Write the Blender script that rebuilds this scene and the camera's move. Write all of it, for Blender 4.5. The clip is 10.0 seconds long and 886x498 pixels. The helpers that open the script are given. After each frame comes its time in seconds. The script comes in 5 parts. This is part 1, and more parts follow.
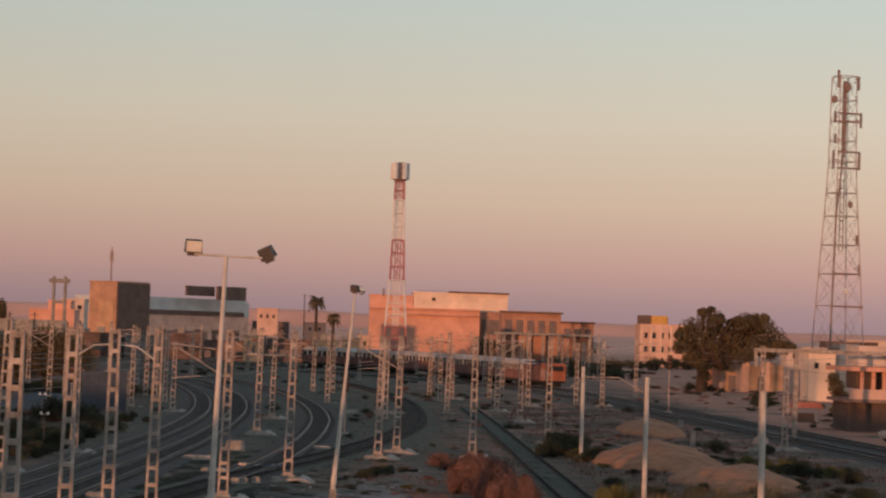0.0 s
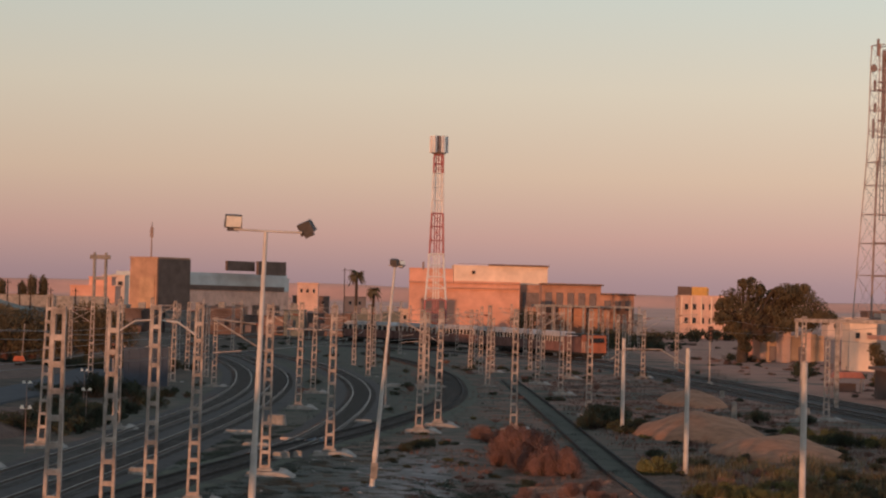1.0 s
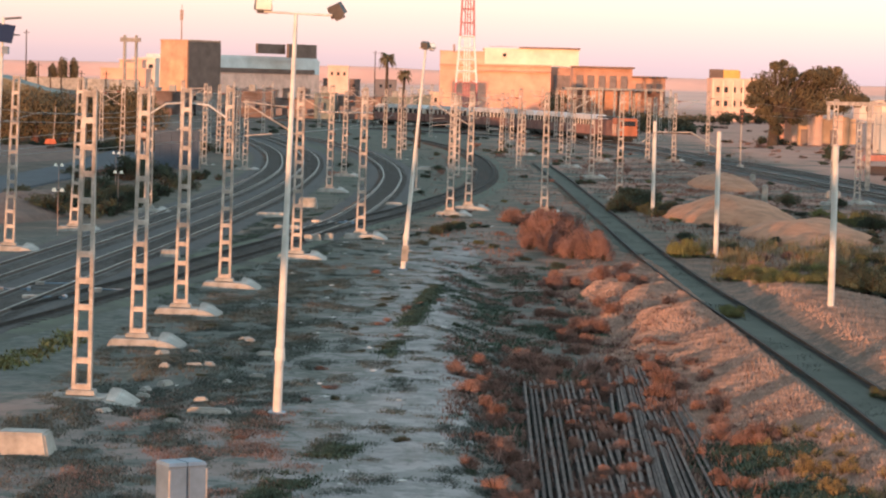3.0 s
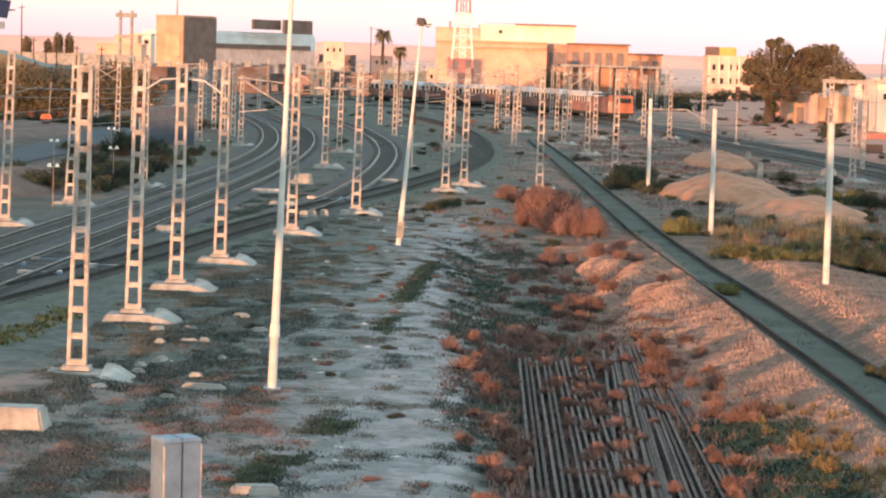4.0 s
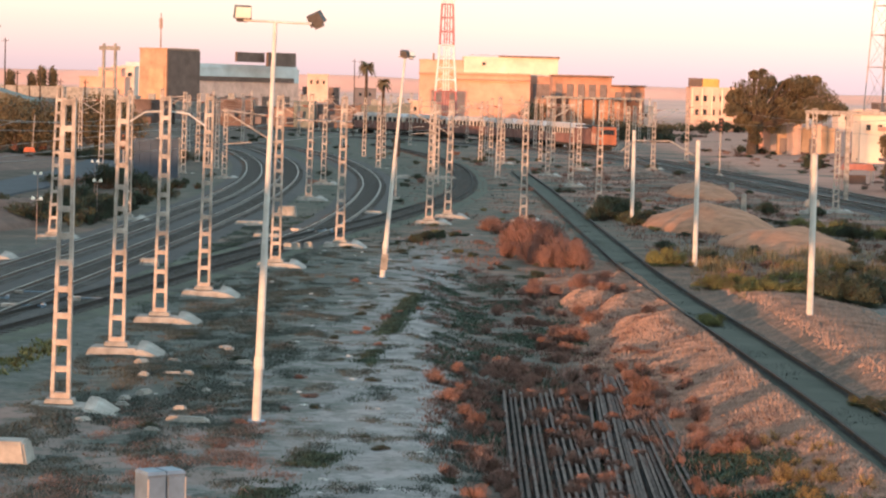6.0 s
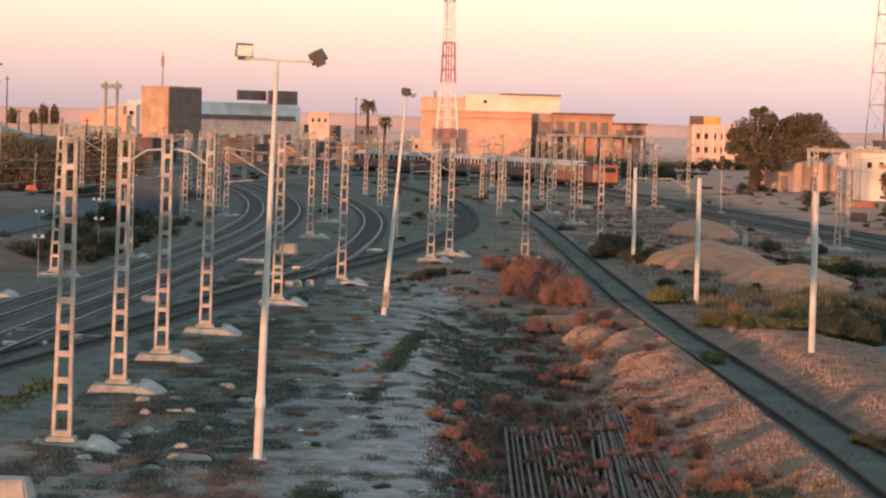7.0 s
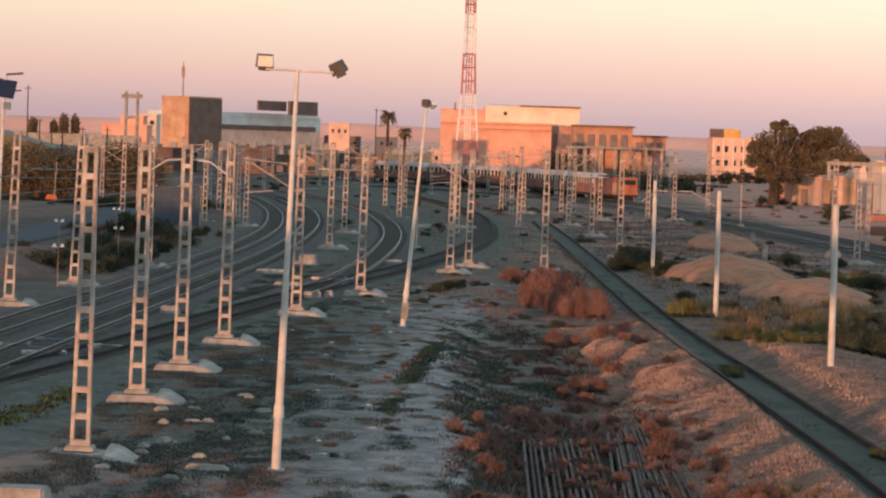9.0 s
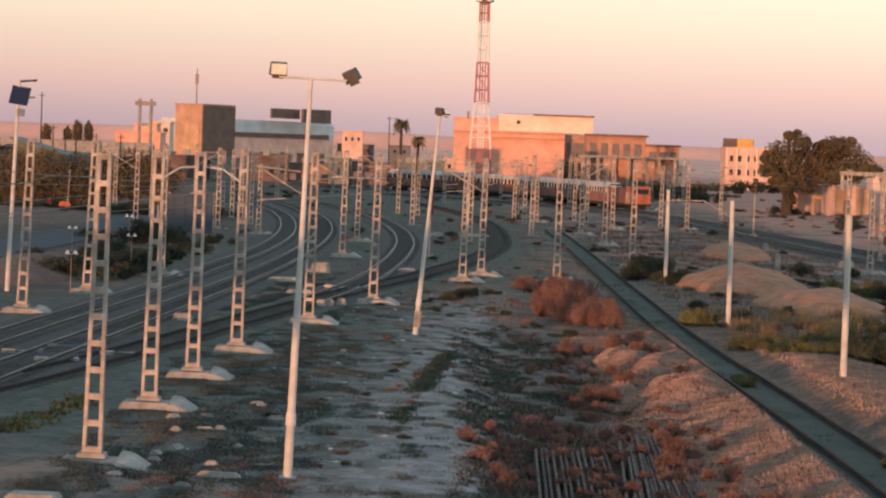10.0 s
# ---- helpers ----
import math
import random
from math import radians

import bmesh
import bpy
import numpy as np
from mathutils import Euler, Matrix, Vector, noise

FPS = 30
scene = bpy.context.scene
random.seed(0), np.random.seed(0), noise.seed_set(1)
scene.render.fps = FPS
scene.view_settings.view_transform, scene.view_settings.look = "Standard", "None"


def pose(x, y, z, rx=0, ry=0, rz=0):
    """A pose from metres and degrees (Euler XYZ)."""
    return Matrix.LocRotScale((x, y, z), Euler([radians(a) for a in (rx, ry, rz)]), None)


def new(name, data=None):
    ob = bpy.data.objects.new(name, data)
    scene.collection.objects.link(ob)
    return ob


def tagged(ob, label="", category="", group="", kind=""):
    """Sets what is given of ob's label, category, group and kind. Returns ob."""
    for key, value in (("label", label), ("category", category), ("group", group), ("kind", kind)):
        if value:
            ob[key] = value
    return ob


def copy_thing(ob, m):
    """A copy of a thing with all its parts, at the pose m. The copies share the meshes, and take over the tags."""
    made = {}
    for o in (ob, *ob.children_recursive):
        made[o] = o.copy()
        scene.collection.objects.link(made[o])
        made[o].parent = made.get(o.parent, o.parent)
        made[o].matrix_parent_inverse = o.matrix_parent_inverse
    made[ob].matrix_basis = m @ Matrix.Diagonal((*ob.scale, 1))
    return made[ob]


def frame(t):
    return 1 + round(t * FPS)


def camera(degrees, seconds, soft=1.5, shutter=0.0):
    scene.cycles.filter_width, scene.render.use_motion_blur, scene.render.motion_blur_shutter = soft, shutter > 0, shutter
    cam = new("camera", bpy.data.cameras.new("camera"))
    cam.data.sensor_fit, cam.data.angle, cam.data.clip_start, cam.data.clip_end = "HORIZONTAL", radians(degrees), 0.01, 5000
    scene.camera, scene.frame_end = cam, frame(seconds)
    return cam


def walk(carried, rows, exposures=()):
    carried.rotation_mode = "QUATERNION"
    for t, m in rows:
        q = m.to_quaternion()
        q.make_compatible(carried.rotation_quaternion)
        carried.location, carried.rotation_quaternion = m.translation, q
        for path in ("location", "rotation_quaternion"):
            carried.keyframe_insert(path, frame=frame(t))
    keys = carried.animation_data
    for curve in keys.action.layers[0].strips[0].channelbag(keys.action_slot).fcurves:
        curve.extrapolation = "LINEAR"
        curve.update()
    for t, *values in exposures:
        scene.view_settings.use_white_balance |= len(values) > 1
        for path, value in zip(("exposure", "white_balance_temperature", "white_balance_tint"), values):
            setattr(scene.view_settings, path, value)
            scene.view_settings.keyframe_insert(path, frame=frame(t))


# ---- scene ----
# Camera: held by hand on a road bridge over the yard, turning where it stands.
EYE = (0.0, 0.0, 8.4)
ROWS = [
    (0.0, 91.819, -1.851, -1.877),
    (0.1, 91.737, -1.839, -2.099),
    (0.2, 91.565, -1.828, -2.335),
    (0.3, 91.548, -1.816, -2.167),
    (0.4, 91.662, -1.805, -1.905),
    (0.5, 91.866, -1.793, -1.505),
    (0.6, 91.637, -1.708, -1.317),
    (0.7, 91.290, -1.623, -1.089),
    (0.8, 91.248, -1.538, -0.887),
    (0.9, 91.157, -1.453, -0.959),
    (1.0, 91.175, -1.368, -0.953),
    (1.1, 91.129, -1.376, -1.032),
    (1.2, 91.019, -1.384, -1.112),
    (1.3, 90.894, -1.394, -1.021),
    (1.4, 90.576, -1.402, -0.931),
    (1.5, 90.295, -1.410, -0.763),
    (1.6, 90.209, -1.362, -0.482),
    (1.7, 90.085, -1.313, -0.436),
    (1.8, 89.464, -1.265, -0.351),
    (1.9, 88.454, -1.216, -0.265),
    (2.0, 88.108, -1.168, -0.271),
    (2.1, 88.026, -1.178, -0.253),
    (2.2, 87.644, -1.188, -0.235),
    (2.3, 87.432, -1.200, -0.113),
    (2.4, 87.272, -1.210, -0.212),
    (2.5, 86.851, -1.220, -0.246),
    (2.6, 86.609, -1.250, -0.154),
    (2.7, 86.328, -1.279, -0.219),
    (2.8, 86.138, -1.309, -0.272),
    (2.9, 86.091, -1.338, -0.258),
    (3.0, 86.162, -1.368, -0.245),
    (3.1, 86.115, -1.428, -0.249),
    (3.2, 85.744, -1.394, -0.268),
    (4.3, 85.624, -1.693, -0.339),
    (4.4, 85.627, -1.741, -0.317),
    (4.5, 85.597, -1.744, -0.309),
    (4.7, 85.641, -1.745, -0.345),
    (5.0, 85.722, -1.727, -0.455),
    (5.2, 85.873, -1.718, -0.809),
    (5.3, 86.002, -1.624, -0.750),
    (5.5, 86.165, -1.594, -0.753),
    (5.6, 86.083, -1.601, -0.754),
    (5.7, 86.122, -1.522, -0.767),
    (6.8, 87.061, -1.353, -0.695),
    (6.9, 87.115, -1.434, -0.718),
    (7.0, 87.240, -1.388, -0.687),
    (7.2, 87.345, -1.424, -0.643),
    (7.5, 87.347, -1.471, -0.710),
    (7.7, 87.453, -1.503, -0.625),
    (8.0, 87.504, -1.607, -0.533),
    (8.2, 87.498, -1.613, -0.484),
    (8.5, 87.527, -1.678, -0.404),
    (8.7, 87.608, -1.727, -0.327),
    (9.0, 87.491, -1.688, -0.228),
    (9.2, 87.585, -1.710, -0.242),
    (9.5, 87.528, -1.794, -0.178),
    (9.7, 87.520, -1.823, -0.076),
    (10.0, 87.676, -1.913, 0.075),
]
EXPOSURES = [(0.0, -0.58, 6500, 14), (1.0, -0.48, 6500, 14), (1.5, -0.52, 6500, 12), (1.7, -0.32, 6500, 11), (2.0, -0.2, 6400, 10), (2.5, 0.3, 6250, 6), (3.0, 0.95, 6100, 2), (3.2, 1.08, 6100, 1), (4.5, 1.35, 6100, 0), (5.5, 1.23, 6100, 0), (7.0, 0.58, 6100, 2), (8.0, 0.35, 6100, 4), (10.0, 0.3, 6100, 5)]
cam = camera(20.2, 10.0, soft=2.2, shutter=0.5)
walk(cam, [(t, pose(*EYE, rx, ry, rz)) for t, rx, ry, rz in ROWS], EXPOSURES)

# ---- world and sun: last minutes before sunset, sun low behind the camera ----
SUN_EL = 1.3
SUN_AZ = 29.0      # the light travels this many degrees to the right of straight ahead
SUN_S = 3.9


def build_world():
    w = bpy.data.worlds.new("dusk_sky")
    scene.world = w
    w.use_nodes = True
    nt = w.node_tree
    nt.nodes.clear()
    out = nt.nodes.new("ShaderNodeOutputWorld")
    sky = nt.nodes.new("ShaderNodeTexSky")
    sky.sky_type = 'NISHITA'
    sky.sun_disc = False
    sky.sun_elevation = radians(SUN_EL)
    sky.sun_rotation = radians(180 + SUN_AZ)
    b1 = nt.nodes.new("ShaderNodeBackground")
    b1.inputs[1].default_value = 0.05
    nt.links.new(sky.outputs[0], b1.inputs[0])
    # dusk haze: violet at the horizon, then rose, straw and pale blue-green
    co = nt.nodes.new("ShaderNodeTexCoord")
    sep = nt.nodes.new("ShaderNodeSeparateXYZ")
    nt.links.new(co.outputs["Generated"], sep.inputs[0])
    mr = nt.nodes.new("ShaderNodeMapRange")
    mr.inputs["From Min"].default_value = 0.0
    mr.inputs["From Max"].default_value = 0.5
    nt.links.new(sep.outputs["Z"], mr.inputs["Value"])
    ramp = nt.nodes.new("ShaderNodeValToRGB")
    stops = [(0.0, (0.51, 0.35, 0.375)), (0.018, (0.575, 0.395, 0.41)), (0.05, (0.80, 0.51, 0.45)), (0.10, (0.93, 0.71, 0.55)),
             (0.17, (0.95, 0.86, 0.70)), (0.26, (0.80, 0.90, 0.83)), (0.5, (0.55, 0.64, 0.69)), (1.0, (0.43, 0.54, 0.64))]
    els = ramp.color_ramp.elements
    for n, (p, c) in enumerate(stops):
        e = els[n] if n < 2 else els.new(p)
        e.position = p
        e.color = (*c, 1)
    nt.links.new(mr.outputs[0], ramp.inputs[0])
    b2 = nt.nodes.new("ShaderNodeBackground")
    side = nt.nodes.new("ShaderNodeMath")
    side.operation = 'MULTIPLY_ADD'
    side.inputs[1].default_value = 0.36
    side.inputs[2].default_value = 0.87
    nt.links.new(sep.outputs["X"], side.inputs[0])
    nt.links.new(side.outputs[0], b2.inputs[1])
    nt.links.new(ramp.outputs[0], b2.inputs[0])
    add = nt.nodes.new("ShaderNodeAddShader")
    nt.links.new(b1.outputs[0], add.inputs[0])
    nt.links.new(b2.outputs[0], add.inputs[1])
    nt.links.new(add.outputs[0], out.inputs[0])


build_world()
sun = new("sun", bpy.data.lights.new("sun", 'SUN'))
sun.data.energy = SUN_S
sun.data.angle = radians(0.5)
sun.data.color = (1.0, 0.43, 0.205)
sdir = Vector((math.sin(radians(SUN_AZ)) * math.cos(radians(SUN_EL)), math.cos(radians(SUN_AZ)) * math.cos(radians(SUN_EL)), -math.sin(radians(SUN_EL))))
sun.matrix_world = Matrix.Translation((-30, -150, 60)) @ sdir.to_track_quat("-Z", "Y").to_matrix().to_4x4()


# ---- materials ----
def link(nt, a, b):
    nt.links.new(a, b)


def mat(name, col, rough=0.8, var=0.25, scale=3.0, bump=0.0, bscale=20.0, metal=0.0, col2=None, per_object=0.0, spec=0.3):
    """A procedural surface: two tones mixed by coarse and fine noise, with relief."""
    m = bpy.data.materials.new(name)
    m.use_nodes = True
    nt = m.node_tree
    bs = nt.nodes["Principled BSDF"]
    bs.inputs["Roughness"].default_value = rough
    bs.inputs["Metallic"].default_value = metal
    bs.inputs["Specular IOR Level"].default_value = spec
    co = nt.nodes.new("ShaderNodeTexCoord")
    n1 = nt.nodes.new("ShaderNodeTexNoise")
    n1.inputs["Scale"].default_value = scale
    n1.inputs["Detail"].default_value = 6
    n1.inputs["Roughness"].default_value = 0.65
    link(nt, co.outputs["Object"], n1.inputs["Vector"])
    r = nt.nodes.new("ShaderNodeValToRGB")
    c2 = col2 or tuple(max(0.0, c * (1 - 1.6 * var)) for c in col)
    r.color_ramp.elements[0].position = 0.32
    r.color_ramp.elements[0].color = (*c2, 1)
    r.color_ramp.elements[1].position = 0.68
    r.color_ramp.elements[1].color = (*[min(1, c * (1 + 0.4 * var)) for c in col], 1)
    link(nt, n1.outputs["Fac"], r.inputs["Fac"])
    last = r.outputs["Color"]
    if per_object:
        oi = nt.nodes.new("ShaderNodeObjectInfo")
        mr = nt.nodes.new("ShaderNodeMapRange")
        mr.inputs["To Min"].default_value = 1 - per_object
        mr.inputs["To Max"].default_value = 1 + per_object
        link(nt, oi.outputs["Random"], mr.inputs["Value"])
        hsv = nt.nodes.new("ShaderNodeHueSaturation")
        link(nt, mr.outputs[0], hsv.inputs["Value"])
        link(nt, last, hsv.inputs["Color"])
        last = hsv.outputs["Color"]
    link(nt, last, bs.inputs["Base Color"])
    if bump:
        n2 = nt.nodes.new("ShaderNodeTexNoise")
        n2.inputs["Scale"].default_value = bscale
        n2.inputs["Detail"].default_value = 4
        link(nt, co.outputs["Object"], n2.inputs["Vector"])
        bp = nt.nodes.new("ShaderNodeBump")
        bp.inputs["Strength"].default_value = min(1.0, bump)
        bp.inputs["Distance"].default_value = max(0.02, bump * 0.05)
        link(nt, n2.outputs["Fac"], bp.inputs["Height"])
        link(nt, bp.outputs["Normal"], bs.inputs["Normal"])
    return m


M_MAST = mat("galvanised_steel", (0.46, 0.385, 0.33), 0.6, 0.4, 2.2, 0.2, 30, 0.0, per_object=0.12)
M_POST = mat("white_painted_post", (0.60, 0.555, 0.505), 0.55, 0.22, 1.2, 0.15, 20, per_object=0.06)
M_CONC = mat("weathered_concrete", (0.33, 0.30, 0.265), 0.9, 0.3, 1.7, 0.5, 9, per_object=0.1)
M_RAIL = mat("running_rail", (0.055, 0.045, 0.04), 0.45, 0.4, 3, 0.2, 30, 0.3)
M_RAILTOP = mat("worn_rail_head", (0.24, 0.225, 0.21), 0.45, 0.35, 3, 0.0, 10, 0.6)
M_RUSTRAIL = mat("disused_rail", (0.032, 0.028, 0.026), 0.9, 0.4, 3, 0.2, 30)
# Rust brown of web and foot, blackened for shadow between the rails
M_OLDRAIL = mat("rusty_shade_rail", (0.024, 0.019, 0.017), 0.85, 0.4, 3, 0.3, 25, 0.1, per_object=0.3)
M_OLDHEAD = mat("weathered_rail_head", (0.14, 0.104, 0.09), 0.9, 0.35, 4, 0.2, 25, per_object=0.3, spec=0.1)
M_SLEEPER = mat("old_sleeper", (0.088, 0.077, 0.068), 0.9, 0.35, 4, 0.4, 14, per_object=0.2)
M_BALLAST = mat("ballast", (0.062, 0.052, 0.047), 0.95, 0.45, 0.5, 0.6, 9, col2=(0.042, 0.040, 0.039))
M_WIRE = mat("copper_wire", (0.16, 0.13, 0.11), 0.5, 0.1, 3, 0, 1, 0.4)
M_INSUL = mat("brown_insulator", (0.20, 0.08, 0.05), 0.3, 0.1, 5)
M_LAMP = mat("lamp_housing", (0.10, 0.09, 0.085), 0.5, 0.2, 6, 0.1, 20)
M_SOLAR = mat("solar_cells", (0.018, 0.022, 0.05), 0.25, 0.2, 8)
# Cabinet grey darkened and blued to stand for shade on its front
M_CAB = mat("shade_grey_cabinet_paint", (0.15, 0.20, 0.255), 0.5, 0.2, 2.0, 0.15, 15)
M_MOUND = mat("sandy_spoil", (0.37, 0.175, 0.098), 0.95, 0.25, 1.1, 0.6, 6)
M_BROWN = mat("tan_render", (0.48, 0.30, 0.205), 0.9, 0.2, 0.25, 0.2, 2)
# Dark cladding tone, also used to paint shade on turned or recessed walls
M_DARKW = mat("dark_panel_and_shade", (0.145, 0.102, 0.083), 0.8, 0.2, 0.3, 0.1, 2)
M_ROOFG = mat("dull_grey_green_roof", (0.17, 0.18, 0.158), 0.8, 0.25, 0.4, 0.1, 2)
M_TEAL = mat("pale_teal_cladding", (0.50, 0.55, 0.55), 0.7, 0.15, 0.2, 0.1, 2)
M_PINKW = mat("pink_render", (0.70, 0.365, 0.26), 0.9, 0.18, 0.15, 0.2, 1.5)
M_CREAM = mat("cream_render", (0.80, 0.62, 0.48), 0.9, 0.15, 0.2, 0.2, 1.5)
M_BRICK = mat("red_brown_render", (0.47, 0.26, 0.185), 0.9, 0.25, 0.25, 0.2, 2)
M_WHITEW = mat("white_render", (0.66, 0.51, 0.42), 0.9, 0.15, 0.3, 0.2, 2)
# Solid panels for open bays: shade painted in, lightened for haze
M_OPEN = mat("painted_shade_opening", (0.19, 0.15, 0.14), 0.8, 0.2, 1, 0)
M_LENS = mat("pale_lamp_glass", (0.80, 0.74, 0.62), 0.3, 0.1, 6)
M_GLASS = mat("dark_window_glass", (0.03, 0.032, 0.036), 0.15, 0.1, 1, 0)
# Tower red paled towards pink to stand for distance haze
M_TRED = mat("haze_paled_tower_red", (0.48, 0.17, 0.155), 0.6, 0.2, 0.5)
M_TWHITE = mat("tower_white_paint", (0.74, 0.70, 0.66), 0.6, 0.15, 0.5)
M_TPALE = mat("pale_galvanised_tower_steel", (0.47, 0.36, 0.31), 0.6, 0.2, 0.6)
M_TGREY = mat("tower_grey_steel", (0.29, 0.21, 0.18), 0.6, 0.2, 0.6)
M_BARK = mat("bark", (0.07, 0.05, 0.037), 0.95, 0.35, 2, 0.5, 9)
M_LEAF = mat("dark_foliage", (0.135, 0.105, 0.058), 0.85, 0.35, 0.5)
M_RUSSET = mat("russet_bush", (0.265, 0.145, 0.12), 0.9, 0.3, 2.5, per_object=0.15)
M_DRY = mat("dry_russet_scrub", (0.235, 0.128, 0.10), 0.9, 0.3, 2.5, per_object=0.3)
M_GREENB = mat("olive_scrub", (0.15, 0.142, 0.052), 0.9, 0.4, 2.0, per_object=0.25)
M_DARKB = mat("dark_green_scrub", (0.055, 0.065, 0.040), 0.9, 0.4, 2.0, per_object=0.2)
M_WAGON = mat("oxide_wagon", (0.24, 0.12, 0.10), 0.8, 0.3, 0.8, 0.2, 5, per_object=0.2)
M_WAGONL = mat("dusty_wagon_load", (0.60, 0.50, 0.42), 0.9, 0.25, 1.0)
M_LOCO = mat("orange_loco_paint", (0.42, 0.13, 0.06), 0.5, 0.15, 1.0)
M_BLACK = mat("underframe_black", (0.03, 0.028, 0.026), 0.8, 0.2, 2)
M_ORANGE = mat("orange_paint", (0.50, 0.12, 0.05), 0.6, 0.15, 2)
# Fence blue-grey, darkened because its face stands unlit
M_BLUEW = mat("blue_grey_fence", (0.062, 0.082, 0.112), 0.8, 0.2, 0.8, 0.2, 4)
M_ROAD = mat("asphalt", (0.048, 0.053, 0.063), 0.9, 0.25, 0.4, 0.3, 8)
M_GRAVEL = mat("pink_gravel", (0.35, 0.215, 0.16), 0.9, 0.35, 1.3, 0.0)
M_SILT = mat("grey_green_silt", (0.062, 0.061, 0.047), 0.95, 0.5, 0.35, 0.5, 6, col2=(0.036, 0.040, 0.028))
M_MOSSB = mat("mossy_old_ballast", (0.078, 0.084, 0.055), 0.95, 0.45, 0.4, 0.5, 9, col2=(0.045, 0.042, 0.036))
M_EARTHB = mat("grey_brown_earth", (0.145, 0.086, 0.064), 0.95, 0.3, 0.8, 0.5, 5)
M_EMBANK = mat("scrubby_embankment", (0.15, 0.085, 0.06), 0.95, 0.4, 0.35, 0.8, 2.5, col2=(0.05, 0.042, 0.032))
M_REDB = mat("red_brown_foliage", (0.128, 0.055, 0.038), 0.9, 0.4, 0.9)
M_WEED = mat("dull_green_weed", (0.098, 0.104, 0.088), 0.9, 0.4, 1.2)
M_DULL = mat("dull_brown_render", (0.20, 0.138, 0.118), 0.9, 0.3, 0.3, 0.2, 2, per_object=0.3)
M_TANL = mat("pale_tan_render", (0.52, 0.34, 0.22), 0.9, 0.2, 0.25, 0.2, 2)
M_BLUSH = mat("blush_render", (0.66, 0.44, 0.35), 0.9, 0.18, 0.3, 0.2, 2)
M_REDC = mat("red_canvas", (0.44, 0.17, 0.125), 0.8, 0.2, 2.0)
M_YELLOW = mat("ochre_painted_board", (0.62, 0.36, 0.10), 0.7, 0.15, 0.8)
M_STRAW = mat("yellow_wiry_weed", (0.27, 0.185, 0.07), 0.9, 0.35, 2.0, per_object=0.25)
M_HAY = mat("withered_grass", (0.20, 0.155, 0.085), 0.9, 0.35, 0.8)
M_BROWNW = mat("dead_brown_weed", (0.20, 0.15, 0.12), 0.9, 0.4, 1.2)
M_GREENW = mat("green_weed", (0.058, 0.078, 0.05), 0.9, 0.4, 1.5)
M_COACHR = mat("pale_coach_roof", (0.50, 0.46, 0.44), 0.7, 0.2, 0.8)
M_STONE = mat("pale_stone", (0.50, 0.46, 0.42), 0.9, 0.25, 3.0, 0.4, 9, per_object=0.25)


# ---- mesh helpers ----
def bm_box(bm, c, s, rz=0.0, top=1.0, rx=0.0, ry=0.0):
    """A box of size s centred at c; top scales its upper face."""
    vs = []
    rot = Euler((rx, ry, rz)).to_matrix()
    for dz in (-0.5, 0.5):
        k = top if dz > 0 else 1.0
        for dx, dy in ((-0.5, -0.5), (0.5, -0.5), (0.5, 0.5), (-0.5, 0.5)):
            vs.append(bm.verts.new(Vector(c) + rot @ Vector((dx * s[0] * k, dy * s[1] * k, dz * s[2]))))
    for f in ((3, 2, 1, 0), (4, 5, 6, 7), (0, 1, 5, 4), (1, 2, 6, 5), (2, 3, 7, 6), (3, 0, 4, 7)):
        bm.faces.new([vs[i] for i in f])
    return bm


def bm_tube(bm, a, b, r1, r2=None, n=8):
    """A round bar from a to b."""
    a, b = Vector(a), Vector(b)
    r2 = r1 if r2 is None else r2
    q = (b - a).to_track_quat("Z", "Y").to_matrix()
    ra, rb = [], []
    for i in range(n):
        w = 2 * math.pi * i / n
        d = q @ Vector((math.cos(w), math.sin(w), 0))
        ra.append(bm.verts.new(a + d * r1))
        rb.append(bm.verts.new(b + d * r2))
    for i in range(n):
        j = (i + 1) % n
        bm.faces.new((ra[i], ra[j], rb[j], rb[i]))
    bm.faces.new(ra[::-1])
    bm.faces.new(rb)
    return bm


def mesh_of(bm, name, material):
    me = bpy.data.meshes.new(name)
    bmesh.ops.recalc_face_normals(bm, faces=bm.faces[:])
    bm.to_mesh(me)
    bm.free()
    for m in (material if isinstance(material, (list, tuple)) else [material]):
        me.materials.append(m)
    return me


def part(name, bm, material, parent=None, label=""):
    me = bm if isinstance(bm, bpy.types.Mesh) else mesh_of(bm, name, material)
    ob = new(name, me)
    if parent is not None:
        ob.parent = parent
    if label:
        tagged(ob, label)
    return ob


def box(c, s, **k):
    return bm_box(bmesh.new(), c, s, **k)


def tube(a, b, r1, r2=None, n=8):
    return bm_tube(bmesh.new(), a, b, r1, r2, n)


def thing(name, label, category, group="", kind=""):
    return tagged(new(name), label, category, group, kind)


def smooth_line(pts, step):
    """Points along a smooth curve through pts (Catmull-Rom), about step apart."""
    p = [Vector(q) for q in pts]
    p = [p[0] * 2 - p[1]] + p + [p[-1] * 2 - p[-2]]
    out = []
    for i in range(1, len(p) - 2):
        a, b, c, d = p[i - 1:i + 3]
        n = max(1, int((c - b).length / step))
        for k in range(n):
            t = k / n
            out.append(0.5 * ((2 * b) + (c - a) * t + (2 * a - 5 * b + 4 * c - d) * t * t + (3 * b - a - 3 * c + d) * t ** 3))
    out.append(p[-2])
    return out


